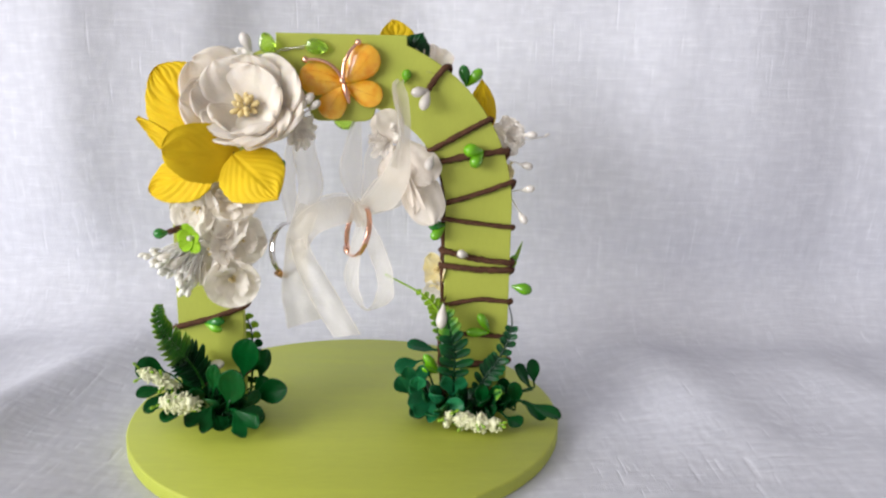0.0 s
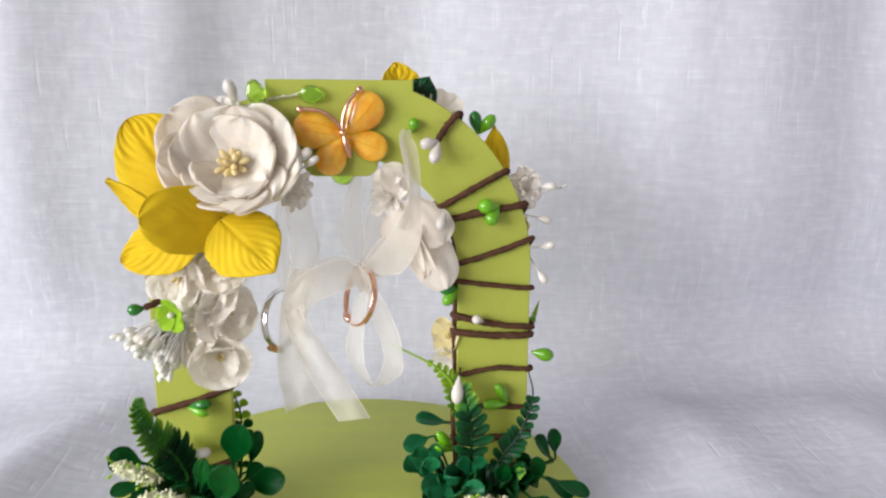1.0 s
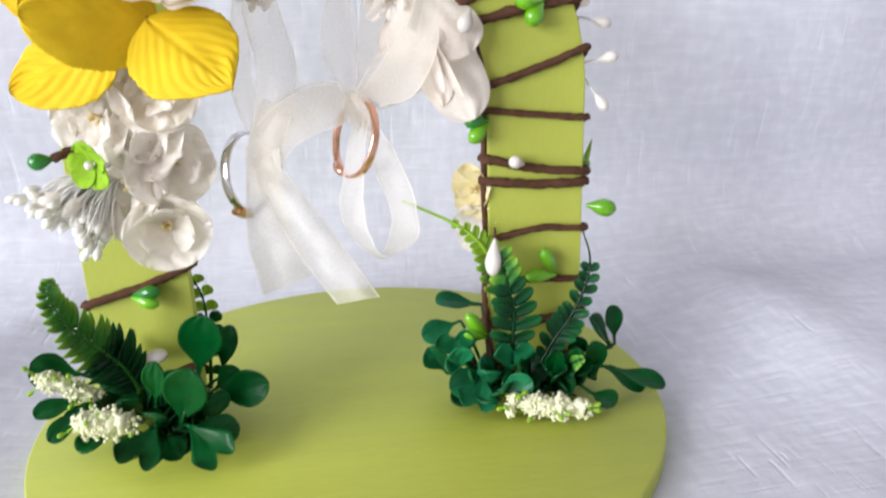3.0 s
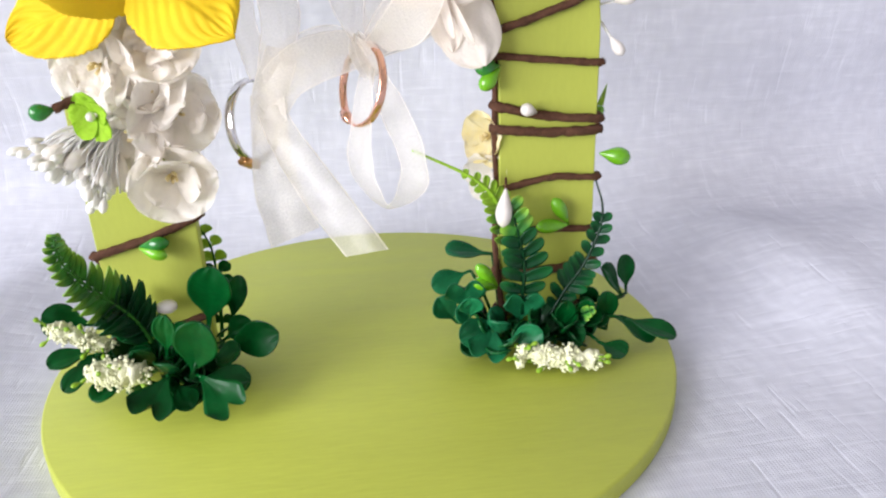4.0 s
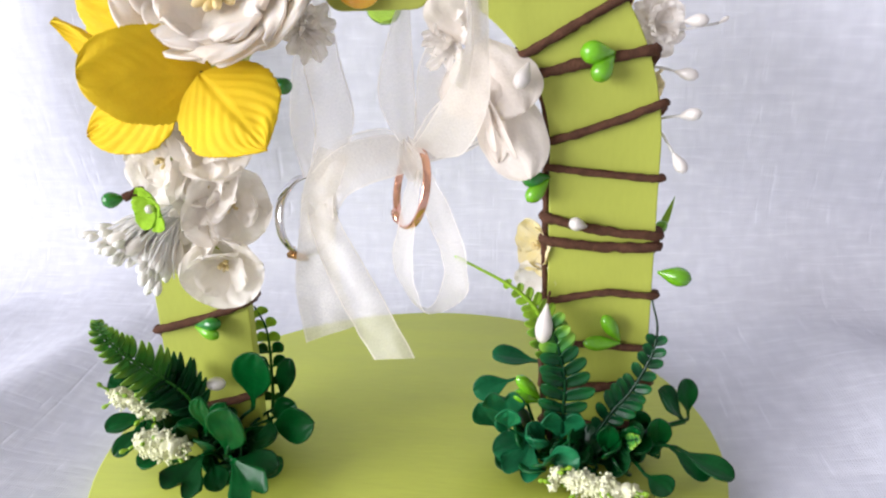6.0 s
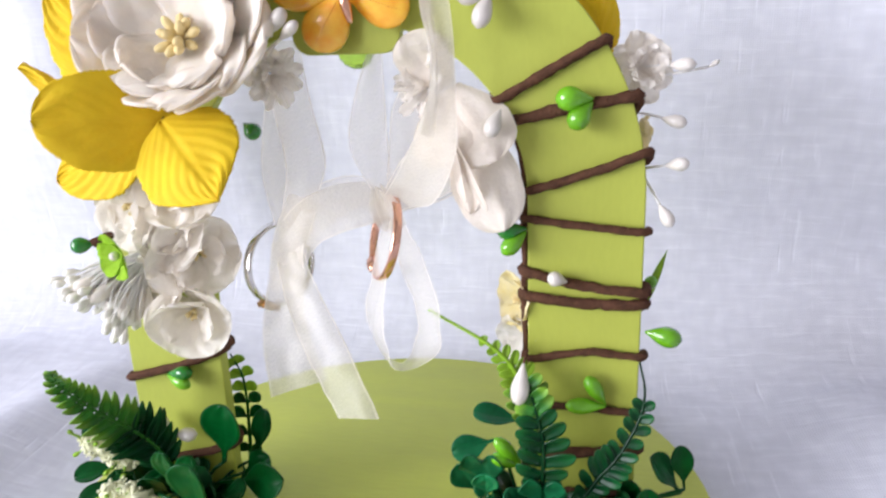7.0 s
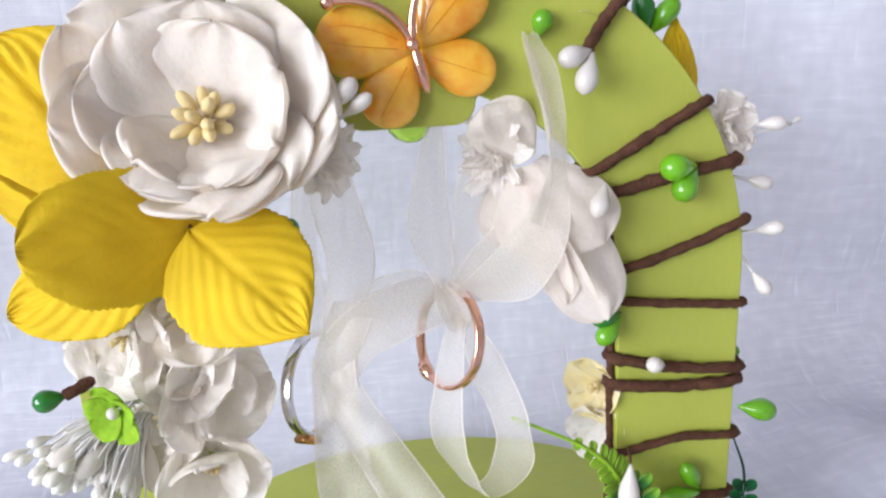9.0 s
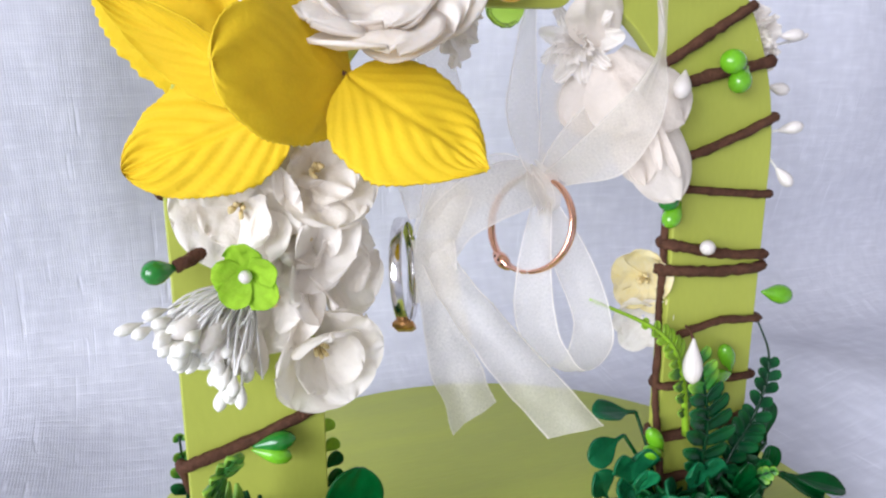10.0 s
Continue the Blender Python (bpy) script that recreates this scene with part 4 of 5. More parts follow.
bm = bmesh.new()
ball(bm, (-0.0008, -0.0104, 0.1452), 0.0013, 2)
part("head", bm, GOLD, butterfly, "rose gold head")
for tip, mid in (((0.0052, -0.0092, 0.1598), (0.0003, -0.0100, 0.1532)), ((-0.0152, -0.0092, 0.1530), (-0.0062, -0.0100, 0.1516))):
    head, tip_v = Vector((-0.0006, -0.0100, 0.1450)), Vector(tip)
    ctrl = 2 * Vector(mid) - (head + tip_v) / 2
    arc = [head * (1 - t) ** 2 + ctrl * 2 * t * (1 - t) + tip_v * t * t for t in (0, 0.2, 0.4, 0.6, 0.8, 1)]
    feeler = part("antenna", tube(arc, 0.00080, 5, 8, 0, 0.85), GOLD, butterfly, "rose gold antenna")
    bm = bmesh.new()
    ball(bm, tip, 0.0014, 2)
    part("antenna_tip", bm, GOLD, feeler)


def crystal(at, facing, length, width, label):
    """A drop-shaped cut stone: a table, two rings of facets and a pointed back."""
    c = thing("crystal", at, label, "crystal", "lime crystals")
    z = Vector((0, -1, 0))
    a = Vector(facing).normalized()
    s = a.cross(z)
    bm = bmesh.new()
    rings = []
    for scale, lift in ((0.55, 0.0016), (0.88, 0.0010), (1.0, 0.0), (0.62, -0.0010)):
        ring = []
        for k in range(12):
            t = 2 * math.pi * k / 12
            ring.append(bm.verts.new(Vector(at) + a * length / 2 * math.cos(t) * scale + s * width / 2 * math.sin(t) * scale * (1 - 0.18 * math.cos(t)) + z * lift))
        rings.append(ring)
    for p, q in zip(rings, rings[1:]):
        for k in range(12):
            bm.faces.new((p[k], p[(k + 1) % 12], q[(k + 1) % 12], q[k]))
    bm.faces.new(rings[0])
    bm.faces.new(rings[-1])
    part("stone", bm, GEM, c, smooth=False)
    return c


crystal((-0.0302, -0.0078, 0.1588), (-0.25, 0, 1), 0.0088, 0.0066, "lime green cut crystal on silver wire")
crystal((-0.0112, -0.0064, 0.1580), (1, 0, -0.12), 0.0088, 0.0064, "lime green cut crystal lying on the crown")
crystal((-0.0010, 0.0022, 0.1296), (0.3, 0, -1), 0.0080, 0.0095, "lime green crystal hanging below the crown")
wire = thing("silver_wire", (-0.033, -0.0062, 0.1540), "twisted silver wire between two lime crystals", "wire")
for phase in (0.0, math.pi):
    pts = []
    for i in range(41):
        t = i / 40
        p = Vector((-0.0340, -0.0066, 0.1538)).lerp(Vector((-0.0158, -0.0066, 0.1578)), t) + Vector((0, 0, 0.0006 * math.sin(math.pi * t)))
        pts.append(p + Vector((0, 0.0005 * math.cos(t * 30 + phase), 0.0005 * math.sin(t * 30 + phase))))
    part("strand", tube(pts, 0.00022, 2, 6), SILVER, wire)
part("coil", tube([Vector((-0.0345 + 0.0003 * i, -0.0070 + 0.0009 * math.cos(i * 1.6), 0.1535 + 0.0010 * math.sin(i * 1.6))) for i in range(16)], 0.0002, 3, 6), SILVER, wire)
bud("leaf_bud", (-0.0365, -0.0052, 0.1532), (-0.8, -0.1, -0.15), 0.0040, 0.0014, LIME, "small lime bud beside the silver wire")

# buds and beads on the arch
bud("white_bud", (0.0328, -0.0085, 0.1424), (-1, -0.35, -0.22), 0.0075, 0.0021, PEARL, "pearly white bud on the twine's end", (0.0332, -0.0075, 0.1428), group="white buds", stalk_material=TWINE)
bud("white_bud", (0.0328, -0.0090, 0.1420), (-0.35, -0.35, -1), 0.0082, 0.0022, PEARL, "pearly white bud hanging from the twine", (0.0332, -0.0075, 0.1428), group="white buds", stalk_material=TWINE)
bud("leaf_bud", (0.0232, -0.0050, 0.1450), (0.25, -0.45, 1), 0.0056, 0.0020, LIME, "small lime green bead beside the ribbon hole", group="lime beads")
for foot, along, length, r, mat, label in [
        ((0.0552, -0.0072, 0.1187), (-1, -0.25, 0.05), 0.0085, 0.0028, LIME, "glossy lime green bead on brown twine"),
        ((0.0550, -0.0075, 0.1180), (-0.65, -0.3, -0.75), 0.0075, 0.0026, LIME, "glossy lime green bead on brown twine"),
        ((0.0405, -0.0060, 0.0882), (-1, -0.35, -0.02), 0.0075, 0.0022, DEEP, "glossy dark green bead at the leg's inner edge"),
        ((0.0402, -0.0065, 0.0876), (-0.75, -0.35, -0.65), 0.0078, 0.0022, LIME, "glossy lime bead at the leg's inner edge"),
        ((0.0688, -0.0050, 0.0622), (1, -0.15, -0.18), 0.0088, 0.0026, LIME, "glossy green bead sticking out from the leg")]:
    bud("leaf_bud", foot, along, length, r, mat, label, group="glossy beads")
for foot, along, length, r, mat, label in [((0.0600, -0.0065, 0.0425), (-0.50, -0.2, 0.85), 0.0100, 0.0021, LIME, "glossy lime bead low on the leg"),
        ((0.0600, -0.0068, 0.0422), (-1, -0.2, 0.08), 0.0102, 0.0021, LIME, "glossy lime bead low on the leg"),
        ((0.0388, -0.0090, 0.0255), (-0.62, -0.22, 0.80), 0.0108, 0.0020, LIME, "glossy lime bead among dark leaves"),
        ((0.0385, -0.0095, 0.0250), (-0.85, -0.25, 0.45), 0.0085, 0.0019, LIME, "glossy lime bead among dark leaves"),
        ((-0.0590, -0.0068, 0.0455), (1, -0.2, 0.15), 0.0085, 0.0020, DEEP, "glossy green bead below the twine"),
        ((-0.0592, -0.0070, 0.0450), (1, -0.25, -0.30), 0.0080, 0.0018, LIME, "glossy lime bead below the twine"),
        ((-0.0290, -0.0050, 0.1140), (0.8, -0.3, -0.6), 0.0055, 0.0022, DEEP, "dark green bead beside the ribbon")]:
    bud("leaf_bud", foot, along, length, r, mat, label, group="glossy beads")
bud("white_bud", (0.0500, -0.0075, 0.0755), (-0.9, -0.4, 0.35), 0.0052, 0.0018, PEARL, "pearly white bud on the wound twine", group="white buds")
bud("white_bud", (0.0400, -0.0150, 0.0572), (-0.12, -0.2, -1), 0.0105, 0.0023, PEARL, "hanging white drop-shaped bud on twine", group="white buds", stalk=(0.0408, -0.0110, 0.0588), stalk_material=TWINE)
bud("white_bud", (0.0350, -0.0112, 0.1172), (-0.40, -0.35, -0.85), 0.0068, 0.0019, PEARL, "white bud inside the arch beside a petal", group="white buds")
bud("white_bud", (-0.0590, -0.0080, 0.0270), (1, -0.35, 0.25), 0.0085, 0.0020, PEARL, "white bud above the dark leaves", group="white buds")
bud("white_bud", (-0.0610, -0.0080, 0.0270), (-0.1, -0.35, 1), 0.0075, 0.0020, PEARL, "white bud above the dark leaves", group="white buds")

# ---- trimmings on the arch's back that show past its edges ----
hanging = thing("paper_flower", (0.0225, -0.0040, 0.1190), "white paper flower with long drooping petals inside the arch", "flower", "paper flowers")
for k, (foot, tip, face, width) in enumerate([((0.0245, -0.0040, 0.1150), (0.0352, -0.0128, 0.0895), (-0.10, -0.98, 0.10), 0.0165), ((0.0225, -0.0035, 0.1150), (0.0272, -0.0105, 0.0930), (-0.45, -0.88, 0.0), 0.0095),
                                              ((0.0225, -0.0045, 0.1215), (0.0340, -0.0142, 0.1065), (0.05, -0.95, 0.30), 0.0175), ((0.0205, -0.0040, 0.1205), (0.0222, -0.0132, 0.1050), (-0.25, -0.95, 0.20), 0.0170),
                                              ((0.0215, -0.0030, 0.1215), (0.0125, -0.0080, 0.1330), (0.0, -0.95, -0.30), 0.0135), ((0.0225, -0.0010, 0.1180), (0.0145, 0.0000, 0.1040), (-0.40, -0.88, 0.20), 0.0140)]):
    rolled_petal(hanging, foot, tip, face, width, 0.20, -0.45, -0.18, PAPER_SHADED, k * 1.9 + 40, 0.0, 0.5, 0.0014)
for tip in ((0.0268, -0.0158, 0.0968), (0.0318, -0.0160, 0.0950)):
    rolled_petal(hanging, (0.0235, -0.0125, 0.1120), tip, (-0.5, -0.8, 0.1), 0.0024, 0.2, -0.4, 0.2, PAPER_SHADED, tip[0] * 900, 0.0004, 0.3, 0.0)
flower("lace_flower", (0.0170, 0.0010, 0.1225), (-0.75, -0.65, 0.0), [(9, 0.0095, 0.0040, 20, 0.3, -0.5, 0.3, 0.0005), (8, 0.0080, 0.0034, 55, 0.3, -0.4, 0.3, 0.0004)], PAPER_THIN, "ragged white paper flower behind the ribbon", group="paper flowers", turn=0.1, seed=52, wavy=0.004, thick=0.0)
flower("cream_flower", (0.0398, 0.0034, 0.0672), (-0.80, -0.60, 0.0), [(5, 0.0090, 0.0095, 20, 0.4, -0.4, 0.3, 0.0004)], PAPER_YELLOW, "small pale yellow paper flower behind the leg", group="cream flowers", turn=0.3, seed=53, wavy=0.002, middle=small_stamens)
flower("small_paper_flower", (0.0400, 0.0040, 0.0565), (-0.7, -0.7, -0.2), [(5, 0.0090, 0.0085, 20, 0.4, -0.4, 0.3, 0.0004)], PAPER_THIN, "small white paper flower behind the leg", group="small paper flowers", turn=0.8, seed=54, wavy=0.002, thick=0.0)
flower("small_paper_flower", (0.0648, 0.0030, 0.1240), (0.45, -0.80, 0.20), [(6, 0.0088, 0.0080, 15, 0.3, -0.5, 0.2, 0.0004), (6, 0.0070, 0.0062, 45, 0.3, -0.5, 0.2, 0.0004)], PAPER_CRISP, "ragged white paper flower on the arch's back", group="small paper flowers", turn=0.8, seed=55, wavy=0.005, thick=0.0)
flower("small_paper_flower", (0.0655, 0.0050, 0.1085), (0.85, -0.3, 0.0), [(5, 0.0055, 0.0060, 20, 0.4, -0.4, 0.3, 0.0004)], PAPER_YELLOW, "pale yellow paper flower on the arch's back", group="cream flowers", turn=0.8, seed=57, wavy=0.003)
flower("small_paper_flower", (0.0340, 0.0045, 0.1510), (0.3, -0.6, 0.75), [(5, 0.0100, 0.0100, 25, 0.4, -0.4, 0.3, 0.0004)], PAPER, "white paper flower behind the arch's shoulder", group="small paper flowers", turn=0.5, seed=56, wavy=0.002, thick=0.0)
foam_leaf((0.0570, 0.0030, 0.1265), (0.0545, 0.0050, 0.1472), (0.3, -0.95, 0.1), 0.0122, "mustard yellow foam leaf behind the arch", 0.1, -0.3, -0.3, 6.0, depth=0.0003, count=5)
foam_leaf((0.0205, 0.0028, 0.1570), (0.0178, 0.0030, 0.1700), (0.2, -0.9, 0.3), 0.0150, "yellow foam leaf standing above the crown", 0.1, -0.6, 0.2, 7.0, depth=0.0004, count=4)
foam_leaf((0.0255, 0.0020, 0.1545), (0.0302, 0.0022, 0.1648), (0.1, -1, 0.1), 0.0125, "dark green leaf behind the crown", 0.1, -0.3, -0.3, 8.0, FERN_DARK, 0.0003, 5, "dark leaves", "green_leaf")
bud("leaf_bud", (0.0482, 0.0040, 0.1440), (-0.18, -0.1, 1), 0.0088, 0.0024, DEEP, "glossy dark green bead above the arch", group="glossy beads")
bud("leaf_bud", (0.0485, 0.0040, 0.1440), (0.62, -0.1, 0.75), 0.0092, 0.0023, LIME, "glossy green bead above the arch", group="glossy beads")
for tip, foot in (((0.0745, 0.0000, 0.1250), (0.066, 0.003, 0.1245)), ((0.0735, 0.0015, 0.1124), (0.066, 0.003, 0.1140)), ((0.0742, -0.0030, 0.1030), (0.067, 0.002, 0.1010)), ((0.0722, -0.0045, 0.0915), (0.067, 0.001, 0.1000))):
    d = Vector(tip) - Vector(foot)
    bud("white_bud", Vector(tip) - d.normalized() * 0.003, d, 0.0062, 0.0016, PEARL, "pale bud on a thread stalk at the arch's outer edge", foot, group="white buds", stalk_material=THREAD)
bud("white_bud", (0.0805, 0.003, 0.1240), (0.8, 0, 0.5), 0.0030, 0.0006, PEARL, "tiny bud at the end of a long thread", (0.066, 0.003, 0.1215), group="white buds", stalk_material=THREAD)
spike = thing("grass_blade", (0.0685, 0.0050, 0.066), "narrow light green grass blade behind the leg", "grass blade")
part("leaf_blade", blade((0.0685, 0.0050, 0.064), (0.0062, 0.004, 0.0150), (0, -1, 0.2), 0.0165, 0.0022, leaf_shape, 0.1, -0.2, 0.4, None, 12, 4, 0.0004), FERN_LIGHT, spike)
bud("leaf_bud", (0.0685, 0.0030, 0.0700), (0.5, -0.3, 0.7), 0.0050, 0.0016, LIME, "small green bead behind the leg", group="glossy beads")

# ---- the two rings and their organza ribbons ----
def ring(name, middle, normal, upward, radius, half, thick, material, label):
    r = thing(name, Vector(middle) - Vector((0, 0, radius)), label, "ring", "wedding rings")
    n = Vector(normal).normalized()
    up = Vector(upward)
    up = (up - n * up.dot(n)).normalized()
    side = n.cross(up)
    bm = bmesh.new()
    rows = []
    for i in range(72):
        a = 2 * math.pi * i / 72
        out = up * math.cos(a) + side * math.sin(a)
        rows.append([bm.verts.new(Vector(middle) + out * (radius - thick / 2 + thick / 2 * math.copysign(abs(math.cos(b)) ** 0.6, math.cos(b))) + n * half * math.copysign(abs(math.sin(b)) ** 0.6, math.sin(b))) for b in (2 * math.pi * k / 12 for k in range(12))])
    for i in range(72):
        p, q = rows[i], rows[(i + 1) % 72]
        for k in range(12):
            bm.faces.new((p[k], p[(k + 1) % 12], q[(k + 1) % 12], q[k]))
    part("band", bm, material, r)
    return r, n, up, side


gold, n, up, side = ring("gold_ring", (0.0041, -0.0015, 0.0843), (0.86, 0.44, -0.25), (0.20, 0.20, 0.96), 0.0112, 0.0011, 0.0011, GOLD, "rose gold wedding ring hanging from an organza ribbon")
spot = Vector((0.0041, -0.0015, 0.0843)) - (up * 0.80 + side * 0.60) * 0.0108
tangent = (up * 0.60 - side * 0.80).normalized()
part("setting", turned(spot - tangent * 0.0030 - n * 0.0003, tangent, 0.0060, lambda u: 0.0004 + 0.0012 * math.sin(math.pi * u) ** 0.8, 12, 12), GOLD, gold, "engraved rose gold setting")
for k in range(3):
    bm = bmesh.new()
    ball(bm, spot + tangent * 0.0013 * (k - 1) - n * (0.0015 - 0.0002 * abs(k - 1)), 0.00048, 2)
    part("stone", bm, DARK, gold, "tiny dark stone")
silver, n, up, side = ring("silver_ring", (-0.0250, -0.0008, 0.0764), (0.88, -0.46, 0.073), (0.18, 0.48, 0.86), 0.0113, 0.0013, 0.0012, SILVER, "silver wedding ring with a square brass setting")
foot = Vector((-0.0250, -0.0008, 0.0764)) - up * 0.0111
bm = bmesh.new()
bmesh.ops.create_cube(bm, size=1, matrix=Matrix.Translation(foot - up * 0.0006) @ Matrix((side, n, up)).transposed().to_4x4() @ Matrix.Diagonal((0.0052, 0.0042, 0.0017, 1)))
bmesh.ops.bevel(bm, geom=bm.edges[:], offset=0.0004, segments=2, affect="EDGES")
part("setting", bm, BRASS, silver, "square brass setting")
for k in (-1, 1):
    part("claw", tube([foot + side * 0.0024 * k + up * 0.0016, foot + side * 0.0027 * k + up * 0.0003], 0.0005, 3, 6), BRASS, silver, "brass shoulder")


def gather(parent, stations, seed):
    """Pleats where the ribbon is pulled together: narrow folds that run out at both ends."""
    for k in range(3):
        v = -0.5 + 0.5 * k
        last = len(stations) - 1
        moved = [(m + w * v + Vector((0, -0.0006 - 0.0003 * (k % 2), 0)), w * (0.05 if i in (0, last) else 0.58)) for i, (m, w) in enumerate(stations)]
        ribbon("pleat", moved, parent, "narrow gathered fold", 8, 4, 0.0006, seed + k, ORGANZA_DENSE)


H = Vector
tie = thing("organza_ribbon", (0.006, -0.002, 0.0940), "sheer ivory organza ribbon tied through the rose gold ring", "ribbon", "organza ribbons")
gather(tie, [(H((0.0030, -0.0022, 0.0978)), H((0.0020, 0, 0.0016))), (H((0.0050, -0.0036, 0.0935)), H((0.0034, 0, 0.0006))), (H((0.0066, -0.0036, 0.0885)), H((0.0030, 0.0006, 0.0002))), (H((0.0064, -0.0014, 0.0862)), H((0.0018, 0.0006, 0)))], 21)
ribbon("strand", [(H((0.0042, 0.0006, 0.1325)), H((0.0012, 0, 0))), (H((0.0022, -0.0008, 0.1190)), H((0.0036, 0.001, 0))), (H((0.0016, -0.0018, 0.1075)), H((0.0046, 0.001, 0.0003))), (H((0.0052, -0.0024, 0.0945)), H((0.0022, 0, 0.0004)))], tie, seed=1)
ribbon("strand", [(H((0.0200, 0.0035, 0.1330)), H((0.002, 0.001, 0))), (H((0.0120, 0.0028, 0.1180)), H((0.0042, 0.001, 0))), (H((0.0105, 0.0010, 0.1060)), H((0.0045, 0.001, 0))), (H((0.0072, -0.0018, 0.0945)), H((0.0022, 0, 0)))], tie, seed=2)
ribbon("strand", [(H((0.0216, -0.0048, 0.1462)), H((0.0013, 0.0000, 0.0003))), (H((0.0208, -0.0120, 0.1437)), H((0.0024, 0.0012, -0.0003))), (H((0.0218, -0.0155, 0.1390)), H((0.0030, 0.0014, -0.0003))), (H((0.0231, -0.0172, 0.1303)), H((0.0025, 0.0015, -0.0005))), (H((0.0230, -0.0183, 0.1212)), H((0.0026, 0.0022, -0.0008))), (H((0.0214, -0.0172, 0.1110)), H((0.0042, 0.0002, -0.0028))), (H((0.0150, -0.0112, 0.0995)), H((0.0048, -0.0020, -0.0030))), (H((0.0085, -0.0040, 0.0945)), H((0.0030, 0.0000, -0.0016)))], tie, seed=3, material=ORGANZA_DENSE)
ribbon("fold", [(H((0.0209, -0.0055, 0.1460)), H((0.0005, 0.0000, 0.0001))), (H((0.0195, -0.0134, 0.1439)), H((0.0010, 0.0005, -0.0001))), (H((0.0202, -0.0170, 0.1392)), H((0.0013, 0.0006, -0.0001))), (H((0.0217, -0.0187, 0.1306)), H((0.0010, 0.0006, -0.0002))), (H((0.0216, -0.0202, 0.1216)), H((0.0011, 0.0009, -0.0003))), (H((0.0191, -0.0180, 0.1125)), H((0.0018, 0.0001, -0.0012)))], tie, seed=14, material=ORGANZA_DENSE)
ribbon("bow_loop", [(H((0.0066, -0.0022, 0.0935)), H((-0.0022, 0, 0.0022))), (H((0.0145, -0.0034, 0.1000)), H((-0.0040, 0.001, 0.0050))), (H((0.0235, -0.0022, 0.1060)), H((-0.0040, 0.001, 0.0062))), (H((0.0310, 0.0012, 0.1100)), H((-0.0028, 0.001, 0.0056))), (H((0.0285, 0.0036, 0.1075)), H((-0.0036, 0.001, 0.0056))), (H((0.0170, 0.0026, 0.0985)), H((-0.0034, 0.001, 0.0046))), (H((0.0070, -0.0008, 0.0930)), H((-0.002, 0, 0.0022)))], tie, seed=4)
ribbon("hanging_loop", [(H((0.0060, -0.0030, 0.0900)), H((0.0020, -0.0008, 0))), (H((0.0028, -0.0060, 0.0740)), H((0.0030, -0.0028, 0.0002))), (H((0.0026, -0.0100, 0.0610)), H((0.0034, -0.0034, 0.0006))), (H((0.0090, -0.0130, 0.0535)), H((0.0010, -0.0046, 0.0022))), (H((0.0162, -0.0100, 0.0605)), H((0.0030, -0.0034, -0.0006))), (H((0.0130, -0.0058, 0.0750)), H((0.0034, -0.0026, 0.0006))), (H((0.0072, -0.0026, 0.0900)), H((0.0018, -0.0008, 0)))], tie, ripple=0.0010, seed=5)

tie = thing("organza_ribbon", (-0.0200, -0.003, 0.0880), "sheer ivory organza ribbon with loose tails, tied through the silver ring", "ribbon", "organza ribbons")
ribbon("knot", [(H((-0.0150, -0.0046, 0.0950)), H((0.0040, 0.0, -0.0012))), (H((-0.0178, -0.0056, 0.0890)), H((0.0050, 0, 0.0004))), (H((-0.0196, -0.0060, 0.0835)), H((0.0050, 0.0004, 0.0010))), (H((-0.0203, -0.0062, 0.0780)), H((0.0044, 0.0006, 0.0004))), (H((-0.0205, -0.0078, 0.0715)), H((0.0046, 0.0008, 0)))], tie, "gathered ivory knot", seed=23, ripple=0.0012, material=ORGANZA_DENSE)
ribbon("strand", [(H((-0.0180, 0.0008, 0.1330)), H((0.0030, 0, 0))), (H((-0.0178, -0.0008, 0.1190)), H((0.0046, 0.0010, 0))), (H((-0.0150, -0.0022, 0.1040)), H((0.0050, 0.0010, 0.0003))), (H((-0.0168, -0.0034, 0.0945)), H((0.0048, 0, 0.0006))), (H((-0.0192, -0.0040, 0.0850)), H((0.0050, 0, 0.0006)))], tie, seed=6)
ribbon("strand", [(H((-0.0215, 0.0022, 0.1280)), H((0.0020, 0, 0))), (H((-0.0236, 0.0014, 0.1130)), H((0.0028, 0.0006, 0))), (H((-0.0246, 0.0002, 0.1010)), H((0.0030, 0.0006, 0.0008))), (H((-0.0212, -0.0030, 0.0885)), H((0.0034, 0, 0.001)))], tie, seed=7)
ribbon("link", [(H((-0.0200, -0.0046, 0.0800)), H((-0.0042, 0, 0.0016))), (H((-0.0164, -0.0056, 0.0868)), H((-0.0044, 0, 0.0034))), (H((-0.0088, -0.0060, 0.0918)), H((-0.0030, 0, 0.0052))), (H((0.0000, -0.0044, 0.0938)), H((-0.0014, 0.001, 0.0052))), (H((0.0058, -0.0026, 0.0935)), H((-0.0008, 0, 0.0034)))], tie, seed=8, material=ORGANZA_DENSE)
ribbon("link", [(H((-0.0190, -0.0028, 0.0860)), H((-0.0020, 0, 0.0046))), (H((-0.0110, -0.0014, 0.0930)), H((-0.0024, 0, 0.0044))), (H((-0.0020, -0.0010, 0.0962)), H((-0.0010, 0, 0.0040))), (H((0.0052, -0.0016, 0.0940)), H((0.0006, 0, 0.0028)))], tie, seed=9)
